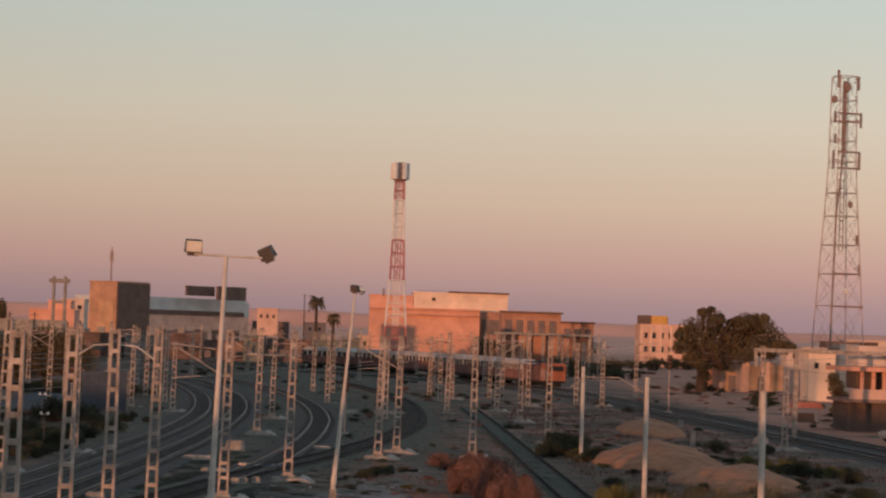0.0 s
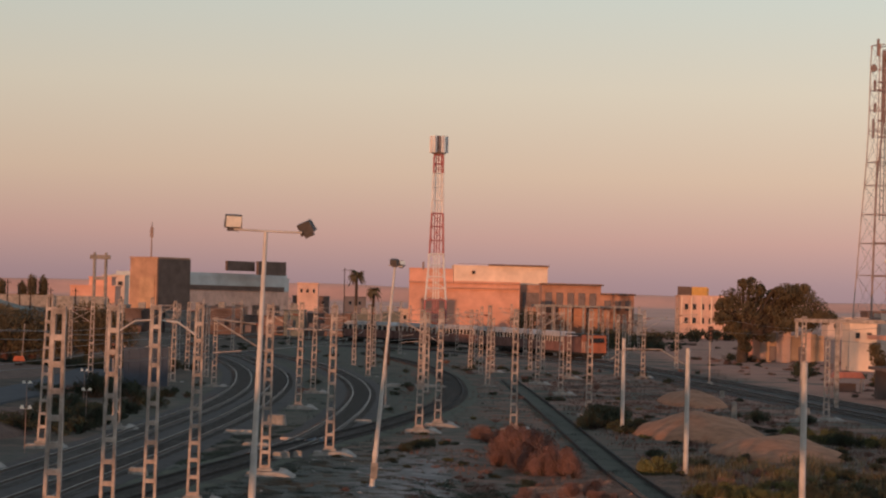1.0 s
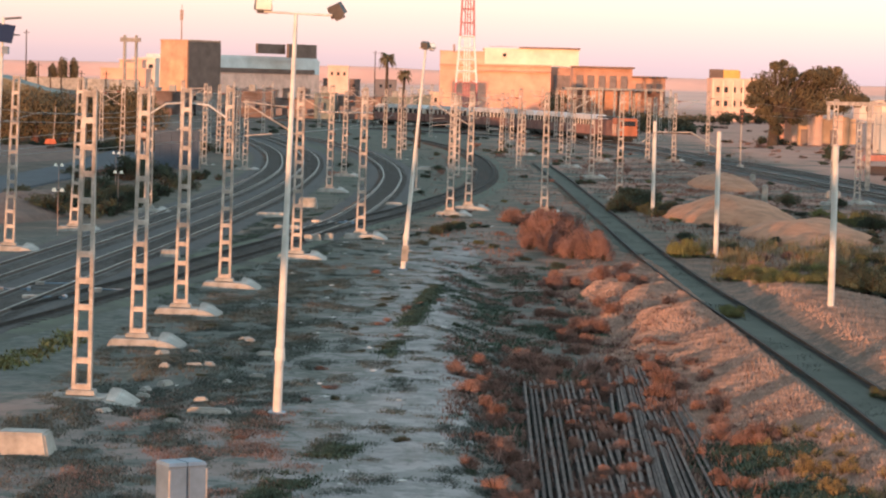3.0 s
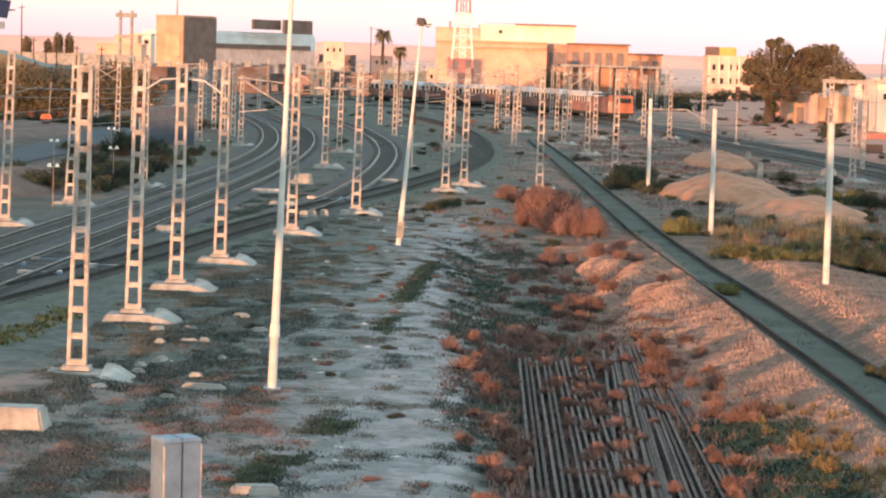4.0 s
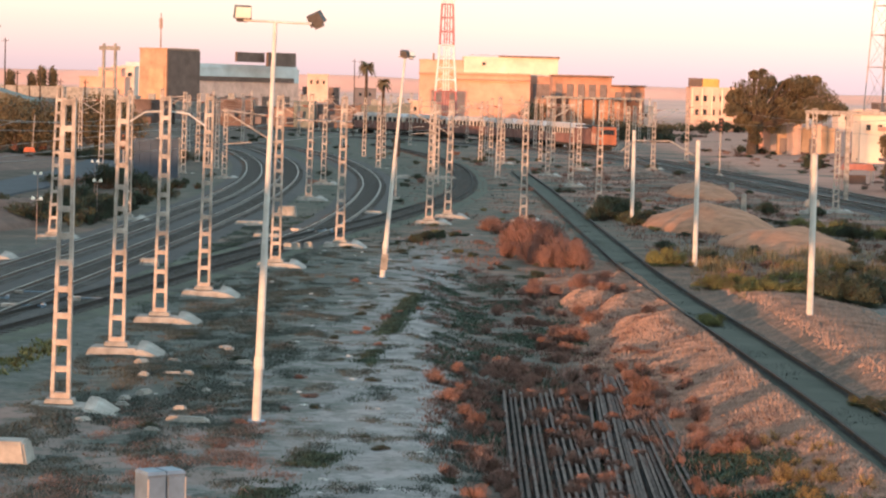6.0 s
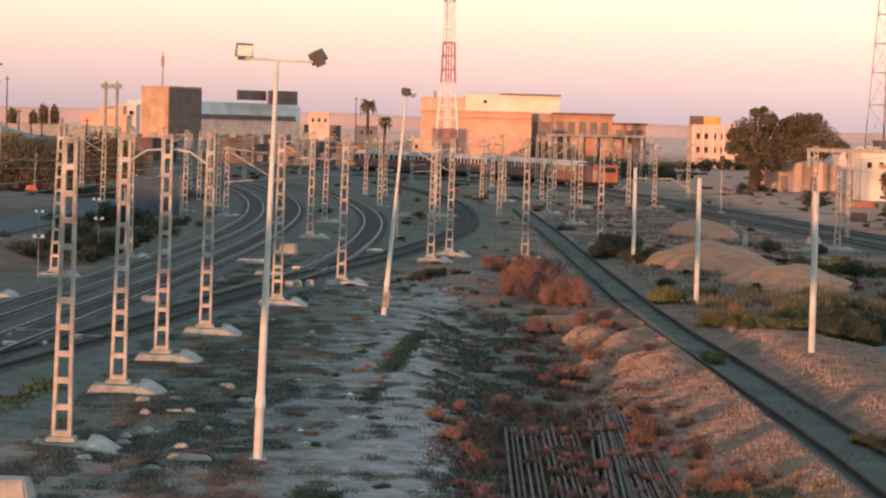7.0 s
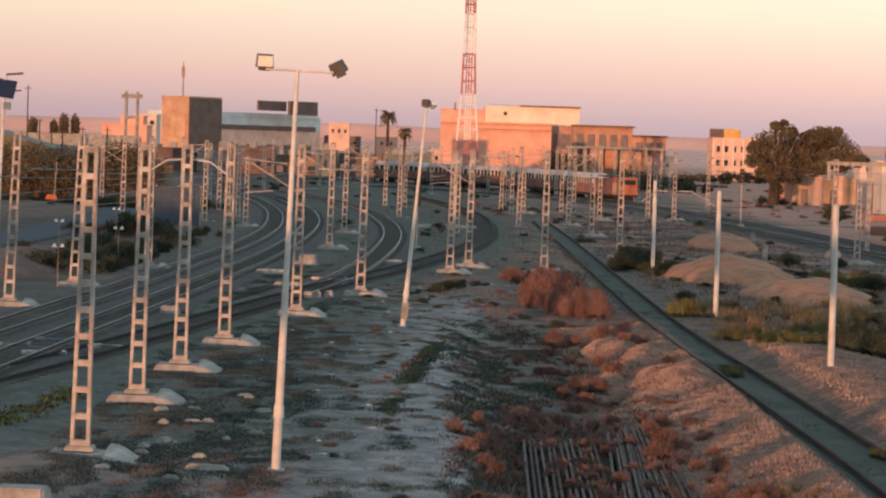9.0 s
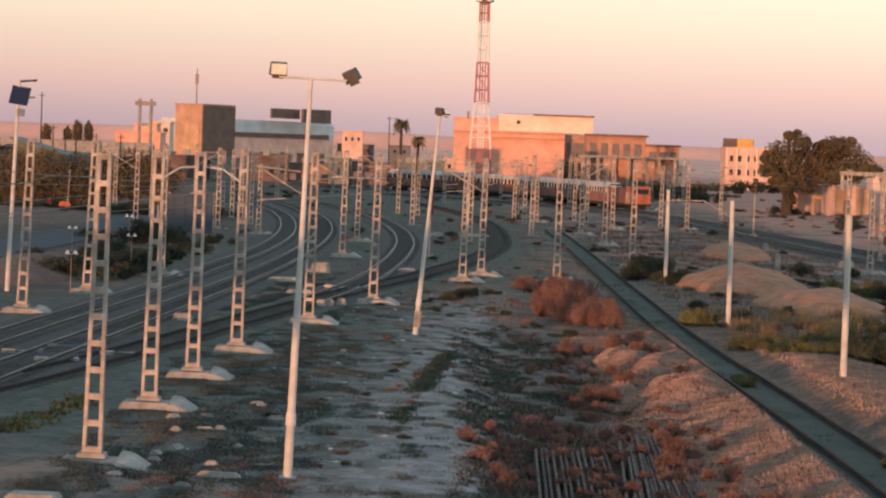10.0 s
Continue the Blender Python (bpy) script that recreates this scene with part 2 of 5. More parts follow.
def sweep(bm, pts, offset, profile, z=0.0, mats=None):
    """Extrudes a profile of (across, up) along pts, moved sideways by offset."""
    rings = []
    for i, q in enumerate(pts):
        d = pts[min(i + 1, len(pts) - 1)] - pts[max(i - 1, 0)]
        s = Vector((d.y, -d.x)).normalized()
        rings.append([bm.verts.new((q.x + s.x * (offset + u), q.y + s.y * (offset + u), z + v)) for u, v in profile])
    n = len(profile)
    for a, b in zip(rings, rings[1:]):
        for k in range(n):
            f = bm.faces.new((a[k], a[(k + 1) % n], b[(k + 1) % n], b[k]))
            if mats:
                f.material_index = mats[k]
    bm.faces.new(rings[0])
    bm.faces.new(rings[-1][::-1])
    return bm


# ---- ground ----
MOUNDS = [  # x, y, half width, half depth, height
    (8.9, 90.0, 1.7, 5.0, 0.45), (7.8, 102.0, 1.6, 4.5, 0.45), (-22.6, 124.0, 2.4, 5.0, 0.4), (-9.4, 62.0, 2.2, 3.5, 0.22), (-7.0, 71.0, 2.0, 4.0, 0.22),
]


GULLIES = [(6.6, 95.5, 3.4, 1.0), (6.5, 85.4, 2.5, 0.55), (6.8, 107.0, 3.6, 1.0)]


def ease(a, b, v):
    k = min(1.0, max(0.0, (v - a) / (b - a)))
    return k * k * (3 - 2 * k)


def ground_z(x, y):
    z = 0.0
    for mx, my, hw, hd, h in MOUNDS:
        d = ((x - mx) / hw) ** 2 + ((y - my) / hd) ** 2
        if d < 1:
            z = max(z, h * (1 - d) ** 1.2)
    if y < 330 and abs(x) < 60:
        calm = 0.25 if 5.0 < x < 18 and y < 112 else 1.0
        z += calm * ((0.016 if -9 < x < 5 and y < 150 else 0.03) * noise.noise((x * 0.45, y * 0.35, 0)) + (0.006 if -9 < x < 5 and y < 150 else 0.015) * noise.noise((x * 1.6, y * 1.2, 5)))
    # low ground round the old rails, then the gravel bank up to the disused track
    if 0 < x < 10.95:
        fade = 1 - ease(104, 132, y)
        edge = 5.7 + 0.9 * noise.noise((0, y * 0.09, 4))
        if x < 10.55:
            dip = -0.5 * ease(0.0, 3.0, x) + 0.62 * max(0.0, min(1.0, (x - edge) / (10.35 - edge)))
        else:
            dip = 0.12 * (10.95 - x) / 0.4
        z += fade * dip
        # fans of tipped gravel with hollows between them
        if 5.6 < x < 10.4:
            side = ease(5.6, 7.2, x) * (1 - ease(9.5, 10.4, x))
            for gx, gy, run, deep in GULLIES:
                d = y - gy - run * (x - gx)
                z += fade * side * deep * (0.26 * math.exp(-((d + 3.4) / 2.2) ** 2) - 0.20 * math.exp(-(d / 1.0) ** 2))
    # bank on the other side of the disused track
    if 12.7 < x < 22:
        z += 0.46 * ease(12.75, 14.2, x) * (1 - ease(15.0, 20.5, x)) * ease(40, 60, y) * (1 - ease(98, 112, y))
    r = y if y > 0 else math.hypot(x, y)
    if r > 1000:
        z += 4 * ease(1000, 2700, r) + (20 - 10 * ease(-100, 350, x) + 9 * noise.noise((x * 0.0011, 0, 3)) + 4 * noise.noise((x * 0.005, 0, 9))) * ease(2925, 3005, r)
    return z


def ground_material():
    m = bpy.data.materials.new("yard_earth")
    m.use_nodes = True
    nt = m.node_tree
    bs = nt.nodes["Principled BSDF"]
    bs.inputs["Roughness"].default_value = 0.95
    bs.inputs["Specular IOR Level"].default_value = 0.1
    co = nt.nodes.new("ShaderNodeTexCoord")
    sep = nt.nodes.new("ShaderNodeSeparateXYZ")
    link(nt, co.outputs["Object"], sep.inputs[0])

    def nz(scale, detail=6, rough=0.65):
        n = nt.nodes.new("ShaderNodeTexNoise")
        n.inputs["Scale"].default_value = scale
        n.inputs["Detail"].default_value = detail
        n.inputs["Roughness"].default_value = rough
        link(nt, co.outputs["Object"], n.inputs["Vector"])
        return n.outputs["Fac"]

    def math_(op, a, b, c=None):
        n = nt.nodes.new("ShaderNodeMath")
        n.operation = op
        for i, v in enumerate((a, b, c)):
            if v is None:
                continue
            if isinstance(v, (int, float)):
                n.inputs[i].default_value = v
            else:
                link(nt, v, n.inputs[i])
        return n.outputs[0]

    def step(v, lo, hi):
        n = nt.nodes.new("ShaderNodeMapRange")
        n.interpolation_type = 'SMOOTHSTEP'
        n.inputs["From Min"].default_value = lo
        n.inputs["From Max"].default_value = hi
        link(nt, v, n.inputs["Value"])
        return n.outputs[0]

    def mix(f, a, b):
        n = nt.nodes.new("ShaderNodeMix")
        n.data_type = 'RGBA'
        link(nt, f, n.inputs["Factor"])
        for sock, v in ((n.inputs[6], a), (n.inputs[7], b)):
            if isinstance(v, tuple):
                sock.default_value = (*v, 1)
            else:
                link(nt, v, sock)
        return n.outputs[2]

    wob = math_('MULTIPLY_ADD', nz(0.5), 3.0, -1.5)
    x = math_('ADD', sep.outputs["X"], wob)
    y = sep.outputs["Y"]
    dirt = mix(step(nz(0.35), 0.35, 0.65), (0.245, 0.215, 0.204), (0.308, 0.27, 0.255))
    dirt = mix(step(nz(9.0), 0.5, 0.8), dirt, (0.18, 0.168, 0.157))
    rough = mix(step(nz(1.1), 0.4, 0.6), (0.074, 0.077, 0.067), (0.128, 0.120, 0.110))
    scrub = mix(step(nz(2.2), 0.4, 0.62), (0.058, 0.066, 0.054), (0.125, 0.115, 0.10))
    gravel = mix(step(nz(9.0), 0.38, 0.62), (0.205, 0.12, 0.088), (0.40, 0.248, 0.18))
    far = mix(step(nz(0.5), 0.4, 0.6), (0.056, 0.066, 0.050), (0.118, 0.103, 0.085))
    # pinkish soil patches, their colour warmed further for haze and low sunlight
    far = mix(math_('MULTIPLY', step(nz(0.11, 8), 0.44, 0.58), step(x, 2.0, 14.0)), far, (0.27, 0.152, 0.115))
    far = mix(math_('MULTIPLY', step(x, 38.0, 44.0), step(nz(0.06, 8), 0.34, 0.48)), far, (0.40, 0.20, 0.142))
    # trodden dirt way in the middle, weeds at its sides and in patches
    weeds = step(nz(0.8, 8, 0.72), 0.455, 0.535)
    away = step(math_('ABSOLUTE', math_('ADD', math_('MULTIPLY_ADD', y, -0.035, 2.2), x), 0), 0.6, 4.5)
    left = math_('SUBTRACT', 1.0, step(math_('MULTIPLY_ADD', y, -0.055, math_('ADD', x, 8.2)), -1.5, 1.5))
    dirt = mix(math_('MAXIMUM', math_('MULTIPLY', away, 0.6), left), dirt, rough)
    c = mix(math_('MULTIPLY', weeds, math_('MULTIPLY_ADD', away, 0.6, 0.4)), dirt, scrub)
    # reddish trampled soil near the cabinet
    rusty = math_('MULTIPLY', step(nz(0.5, 8), 0.42, 0.56), math_('MULTIPLY', math_('SUBTRACT', 1.0, step(y, 61.0, 70.0)), math_('SUBTRACT', 1.0, step(x, -3.6, -2.0))))
    c = mix(math_('MULTIPLY', rusty, 0.75), c, (0.235, 0.168, 0.145))
    # small dark mats of weed, finer than the drifts
    mats = math_('MULTIPLY', step(nz(1.9, 8, 0.6), 0.545, 0.60), math_('MULTIPLY_ADD', away, 0.45, 0.45))
    c = mix(mats, c, (0.09, 0.094, 0.079))
    # gravel bank of the disused track
    g = math_('MULTIPLY', step(x, 4.6, 6.8), math_('SUBTRACT', 1.0, step(x, 17.0, 19.0)))
    g = math_('MULTIPLY', g, math_('SUBTRACT', 1.0, step(y, 118.0, 150.0)))
    c = mix(math_('MULTIPLY', g, math_('SUBTRACT', 1.0, math_('MULTIPLY', weeds, 0.55))), c, gravel)
    # weeds and darker soil round the old rails
    p = math_('MULTIPLY', math_('MULTIPLY', step(x, 0.7, 2.0), math_('SUBTRACT', 1.0, step(x, 6.2, 7.4))), math_('SUBTRACT', 1.0, step(y, 72.0, 80.0)))
    q = math_('MULTIPLY', math_('MULTIPLY', step(x, 0.7, 2.2), math_('SUBTRACT', 1.0, step(x, 4.6, 6.0))), math_('SUBTRACT', 1.0, step(y, 98.0, 116.0)))
    c = mix(math_('MULTIPLY', q, 0.7), c, mix(step(nz(1.2), 0.42, 0.6), (0.055, 0.058, 0.044), (0.13, 0.092, 0.073)))
    c = mix(math_('MULTIPLY', p, 0.85), c, mix(step(nz(1.6), 0.42, 0.6), (0.045, 0.045, 0.035), (0.10, 0.07, 0.055)))
    # duller overgrown soil beyond the lamp posts, tones warmed for low sunlight
    over = mix(step(nz(0.45, 8), 0.4, 0.6), (0.070, 0.064, 0.046), mix(step(nz(0.3), 0.42, 0.6), (0.15, 0.108, 0.084), (0.23, 0.132, 0.098)))
    beyond = math_('MAXIMUM', math_('MULTIPLY', step(y, 96.0, 116.0), step(x, 1.5, 3.5)), step(y, 118.0, 146.0))
    beyond = math_('MULTIPLY', beyond, math_('SUBTRACT', 1.0, math_('MULTIPLY', g, 0.7)))
    c = mix(math_('MULTIPLY', beyond, 0.85), c, over)
    c = mix(math_('MULTIPLY', step(y, 130.0, 190.0), math_('MULTIPLY_ADD', step(nz(0.16, 8), 0.36, 0.5), 0.4, 0.6)), c, far)
    c = mix(math_('MULTIPLY', math_('SUBTRACT', 1.0, step(x, -24.0, -16.0)), math_('MULTIPLY', step(y, 100.0, 150.0), 0.8)), c, mix(step(nz(0.3), 0.4, 0.6), (0.050, 0.042, 0.034), (0.115, 0.08, 0.062)))
    # far plain and hills tinted pink: haze and low sun put into colour
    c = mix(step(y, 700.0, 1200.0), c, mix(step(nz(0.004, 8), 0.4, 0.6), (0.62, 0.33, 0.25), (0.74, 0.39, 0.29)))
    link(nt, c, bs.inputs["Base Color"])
    bp = nt.nodes.new("ShaderNodeBump")
    bp.inputs["Strength"].default_value = 1.0
    bp.inputs["Distance"].default_value = 0.12
    h = math_('ADD', math_('MULTIPLY', nz(8.0), math_('MULTIPLY_ADD', g, 2.0, 0.08)), math_('MULTIPLY', nz(1.7), 0.03))
    link(nt, h, bp.inputs["Height"])
    link(nt, bp.outputs["Normal"], bs.inputs["Normal"])
    return m


def axis(*runs):
    out = []
    for a, b, n in runs:
        out += [a + (b - a) * i / n for i in range(n)]
    return out + [runs[-1][1]]


def build_ground():
    xs = axis((-4500, -600, 20), (-600, -80, 20), (-80, -30, 40), (-30, 28, 190), (28, 80, 36), (80, 600, 20), (600, 4500, 20))
    ys = axis((-4500, -200, 12), (-200, 30, 12), (30, 240, 300), (240, 500, 60), (500, 1000, 20), (1000, 2900, 24), (2900, 3040, 14), (3040, 4600, 12))
    verts = [(x, y, ground_z(x, y)) for y in ys for x in xs]
    n = len(xs)
    faces = [(j * n + i, j * n + i + 1, (j + 1) * n + i + 1, (j + 1) * n + i) for j in range(len(ys) - 1) for i in range(n - 1)]
    me = bpy.data.meshes.new("ground")
    me.from_pydata(verts, [], faces)
    me.materials.append(ground_material())
    for p in me.polygons:
        p.use_smooth = True
    tagged(new("ground", me), "dusty grey earth yard with weeds and gravel", "ground", kind="structure")


build_ground()


def mound_heap(x, y, hw, hd, h, label, seed, material=None):
    """A heap of spoil with a lumpy outline, lying on the ground."""
    bm = bmesh.new()
    rings, seg = 14, 40
    rows = []
    for i in range(rings + 1):
        r = i / rings
        row = []
        for k in range(seg):
            w = 2 * math.pi * k / seg
            rr = r * (1 + 0.16 * noise.noise((math.cos(w) * 1.5, math.sin(w) * 1.5, seed)))
            px, py = x + hw * rr * math.cos(w), y + hd * rr * math.sin(w)
            pz = h * (1 - r ** 2.3) * (1 + 0.28 * noise.noise((px * 0.5, py * 0.28, seed))) + 0.07 * noise.noise((px * 1.8, py * 1.3, seed))
            row.append(bm.verts.new((px, py, pz if i < rings else -0.15)))
        rows.append(row)
    for a, b in zip(rows, rows[1:]):
        for k in range(seg):
            bm.faces.new((a[k], b[k], b[(k + 1) % seg], a[(k + 1) % seg]))
    bmesh.ops.remove_doubles(bm, verts=rows[0], dist=0.001)
    ob = part("soil_mound", bm, material or M_MOUND)
    for p in ob.data.polygons:
        p.use_smooth = True
    return tagged(ob, label, "mound", "heaps beside the disused track")


mound_heap(19.4, 161.0, 4.6, 9.0, 1.35, "rounded heap of sandy orange soil", 3)
mound_heap(21.7, 142.5, 4.2, 8.0, 0.98, "long low heap of sandy soil", 8)
mound_heap(25.2, 214.0, 3.0, 11.0, 1.05, "distant flat heap of reddish soil", 13)

# ---- railway tracks ----
RAIL_PROFILE = [(-0.07, 0.0), (0.07, 0.0), (0.02, 0.03), (0.02, 0.11), (0.036, 0.125), (0.036, 0.16), (-0.036, 0.16), (-0.036, 0.125), (-0.02, 0.11), (-0.02, 0.03)]
RAIL_MATS = [0, 0, 0, 0, 0, 1, 0, 0, 0, 0]


def railway_track(name, pts, label, bed=M_BALLAST, z=0.06, sleepers=True, worn=True, bed_w=1.9):
    t = thing(name, label, "railway track", kind="structure")
    line = smooth_line([(a, b) for a, b in pts], 3.0)
    part("ballast_bed", sweep(bmesh.new(), line, 0, [(-bed_w - 0.9, -0.12), (bed_w + 0.9, -0.12), (bed_w, z), (-bed_w, z)]), bed, t)
    for s in (-0.7525, 0.7525):
        part("rail", sweep(bmesh.new(), line, s, RAIL_PROFILE, z + 0.02, RAIL_MATS), [M_RAIL if worn else M_RUSTRAIL, M_RAILTOP if worn else M_RUSTRAIL], t)
    if sleepers:
        fine = smooth_line([(a, b) for a, b in pts], 0.62)
        bm = bmesh.new()
        for i in range(len(fine) - 1):
            q, d = fine[i], fine[i + 1] - fine[i]
            bm_box(bm, (q.x, q.y, z - 0.02), (2.5, 0.24, 0.10), rz=math.atan2(d.y, d.x) - math.pi / 2)
        tagged(part("sleepers", bm, M_SLEEPER, t), kind="stuff")
    return t


TRACK_1 = [(-21.2, 40), (-17.3, 111), (-16.25, 131), (-15.4, 152), (-14.25, 182), (-14.05, 205), (-14.45, 227), (-15.75, 252), (-17.7, 277), (-21.5, 310), (-26.5, 340), (-35, 375), (-44, 403)]
TRACK_2 = [(-17.7, 40), (-14.8, 94), (-14.15, 106), (-13.4, 120), (-12.35, 140), (-11.85, 152), (-11.25, 168), (-10.85, 191), (-10.85, 212), (-11.2, 231), (-12.15, 253), (-13.9, 277), (-16.9, 304), (-22.8, 345), (-33, 389)]
TRACK_3 = [(-15.7, 76), (-13.9, 85), (-11.15, 102), (-9.75, 112), (-7.05, 129), (-4.55, 144), (-1.95, 158), (-0.25, 169), (1.8, 183), (3.1, 194), (4.35, 210), (5.1, 230), (5.27, 252), (4.9, 276), (3.2, 305), (-0.5, 340), (-5, 370)]
TRACK_4 = [(-7.0, 129.3), (-5.3, 144), (-4.45, 157), (-3.85, 171), (-3.4, 186), (-3.2, 205), (-3.4, 222), (-4.3, 244), (-6.2, 270), (-8.8, 296), (-14, 330), (-22, 369)]
TRACK_5 = [(12.0, 30), (11.95, 57), (11.95, 66), (11.8, 75), (11.55, 88), (11.3, 97), (11.15, 104), (11.0, 119), (11.1, 139), (11.25, 169), (11.5, 213), (11.5, 262)]
TRACK_6 = [(48, 90), (44.5, 140), (41.5, 180), (39.8, 208), (38.4, 233), (36.4, 262), (34.5, 287), (32.4, 318), (29.4, 352), (25.4, 374), (20.2, 400), (12, 432), (0, 459), (-15, 480), (-35, 497)]
TRACK_7 = [(41.7, 90), (38.9, 140), (36.4, 190), (34.2, 222), (31.6, 262), (29.6, 293), (26.5, 325), (22, 352), (15, 380), (4, 408), (-10, 428)]
LINES = [smooth_line(p, 2.0) for p in (TRACK_1, TRACK_2, TRACK_3, TRACK_4, TRACK_6, TRACK_7)]


def on_track(x, y):
    return any((q.x - x) ** 2 + (q.y - y) ** 2 < 5.3 for line in LINES for q in line)


railway_track("track_1", TRACK_1, "electrified curved track on dark ballast", z=0.060)
railway_track("track_2", TRACK_2, "electrified curved track on dark ballast beside another", z=0.078)
railway_track("track_3", TRACK_3, "siding with dark rusty rails crossing the yard", z=0.050, worn=False, bed=M_MOSSB)
railway_track("track_4", TRACK_4, "track branching away in a curve", z=0.069)
railway_track("track_5", TRACK_5, "disused straight track sunk in grey earth", worn=False, bed_w=0.95, bed=M_SILT, z=0.02, sleepers=False)
railway_track("track_6", TRACK_6, "far running track swinging across the yard", z=0.056)
railway_track("track_7", TRACK_7, "outer far running track swinging across the yard", z=0.074)


# ---- overhead line masts ----
def lattice_mast(label, h=8.0, base_w=0.50, top_w=0.34, arm=0):
    """Ladder mast: two channel legs, batten plates, a concrete foot; arm: side of its bracket."""
    t = thing("catenary_mast", label, "catenary mast", "lattice masts of the yard")
    for s in (-1, 1):
        bm = bmesh.new()
        xb, xt = s * (base_w / 2 - 0.045), s * (top_w / 2 - 0.045)
        lo = [bm.verts.new((xb + a, b, 0.25)) for a, b in ((-0.045, -0.13), (0.045, -0.13), (0.045, 0.13), (-0.045, 0.13))]
        hi = [bm.verts.new((xt + a, b, h)) for a, b in ((-0.045, -0.11), (0.045, -0.11), (0.045, 0.11), (-0.045, 0.11))]
        for k in range(4):
            bm.faces.new((lo[k], lo[(k + 1) % 4], hi[(k + 1) % 4], hi[k]))
        bm.faces.new(lo[::-1])
        bm.faces.new(hi)
        part("leg", bm, M_MAST, t)
    n = int((h - 0.5) / 0.66)
    for i in range(n + 1):
        z = 0.45 + (h - 0.55) * i / n
        w = base_w + (top_w - base_w) * z / h - 0.16
        part("batten", box((0, 0, z), (w, 0.22, 0.15)), M_MAST, t)
    bm = bm_box(bmesh.new(), (-0.05, 0, 0.08), (1.75, 1.3, 0.30), top=0.84)
    bmesh.ops.bevel(bm, geom=bm.edges[:], offset=0.05, segments=2, affect='EDGES')
    bm_box(bm, (0, 0, 0.32), (0.75, 0.6, 0.12), top=0.9)
    part("concrete_foot", bm, M_CONC, t, "weathered concrete footing block")
    bm = bmesh.new()   # a slope of poured concrete falling away beside the footing
    ring = [[bm.verts.new(q) for q in ((0.62, y, -0.15), (1.75, y * 1.15, -0.15), (0.98, y * 0.9, 0.24 + z), (0.66, y * 0.85, 0.28 + z))] for y, z in ((-0.85, -0.06), (0.75, 0.12))]
    for k in range(4):
        bm.faces.new((ring[0][k], ring[0][(k + 1) % 4], ring[1][(k + 1) % 4], ring[1][k]))
    bm.faces.new(ring[0][::-1])
    bm.faces.new(ring[1])
    bmesh.ops.recalc_face_normals(bm, faces=bm.faces[:])
    bmesh.ops.bevel(bm, geom=bm.edges[:], offset=0.05, segments=2, affect='EDGES')
    part("concrete_apron", bm, M_CONC, t)
    if arm:
        bm = tube((0, -0.16, h - 1.0), (arm * 2.7, -0.16, h - 0.75), 0.035)
        bm_tube(bm, (0, -0.16, h - 2.3), (arm * 2.7, -0.16, h - 0.75), 0.035)
        part("bracket", bm, M_MAST, t)
        part("insulator", tube((arm * 0.25, -0.16, h - 0.98), (arm * 0.65, -0.16, h - 0.94), 0.07), M_INSUL, t)
        part("registration_arm", tube((arm * 1.3, -0.16, h - 2.2), (arm * 2.6, -0.16, h - 2.35), 0.025), M_MAST, t)
    return t


mast_plain = lattice_mast("grey steel lattice mast on a concrete footing")
mast_left = lattice_mast("grey steel lattice mast with a bracket over the track", arm=-1)
mast_right = lattice_mast("grey steel lattice mast with a bracket over the track", arm=1)
mast_double = lattice_mast("grey steel lattice mast with a bowed pull-off arm")
bow = bmesh.new()
for s in (-1, 1):
    bm_tube(bow, (s * 0.15, 0.2, 7.45), (s * 0.75, 0.2, 7.4), 0.03)
    bm_tube(bow, (s * 0.75, 0.2, 7.4), (s * 1.35, 0.2, 7.0), 0.03)
part("pull_off_arm", bow, M_POST, mast_double)
mast_plain.matrix_basis = pose(-8.75, 63.0, 0, 0, 0.9, 0)
mast_left.matrix_basis = pose(-6.19, 116.1, 0, 0, 0.8, 0)
mast_right.matrix_basis = pose(14.0, 253.1, 0)
mast_double.matrix_basis = pose(-8.72, 87.7, 0, 0, 0.85, 0)
MASTS = [  # x, y, scale, kind
    (-19.67, 137.7, 1.03, 0), (-20.47, 121.2, 1.03, 0), (-9.32, 80.0, 1.0, 0), (-8.43, 102.9, 1.0, 0), (-3.78, 137.0, 1.0, 0),
    (-7.84, 193.3, 1.0, -1), (-7.82, 224.7, 0.93, 1), (1.32, 162.8, 0.97, 0), (2.66, 171.1, 0.97, -1), (7.67, 166.4, 0.99, 0),
    (15.18, 234.4, 1.03, 0), (19.36, 285.8, 1.04, 0), (14.57, 191.2, 1.0, 0), (28.65, 293.3, 0.97, 1),
    (33.3, 193.6, 0.77, 0), (31.0, 191.0, 0.98, 0), (11.3, 304.8, 0.8, 0), (-17.49, 234.5, 0.8, 0), (-17.9, 158.0, 1.0, 0),
]
for x, y, s, k in MASTS:
    src = {0: mast_plain, -1: mast_left, 1: mast_right}[k]
    lean = 1.9 if x < -18.5 else 0.85 if x < 5 else 0.2
    copy_thing(src, pose(x * 0.965, y * 0.965, 0, 0, lean, 0) @ Matrix.Diagonal((1, 1, s, 1)))
FAR = random.Random(11)
bearings = [x / y for x, y, s, k in MASTS if y > 180]
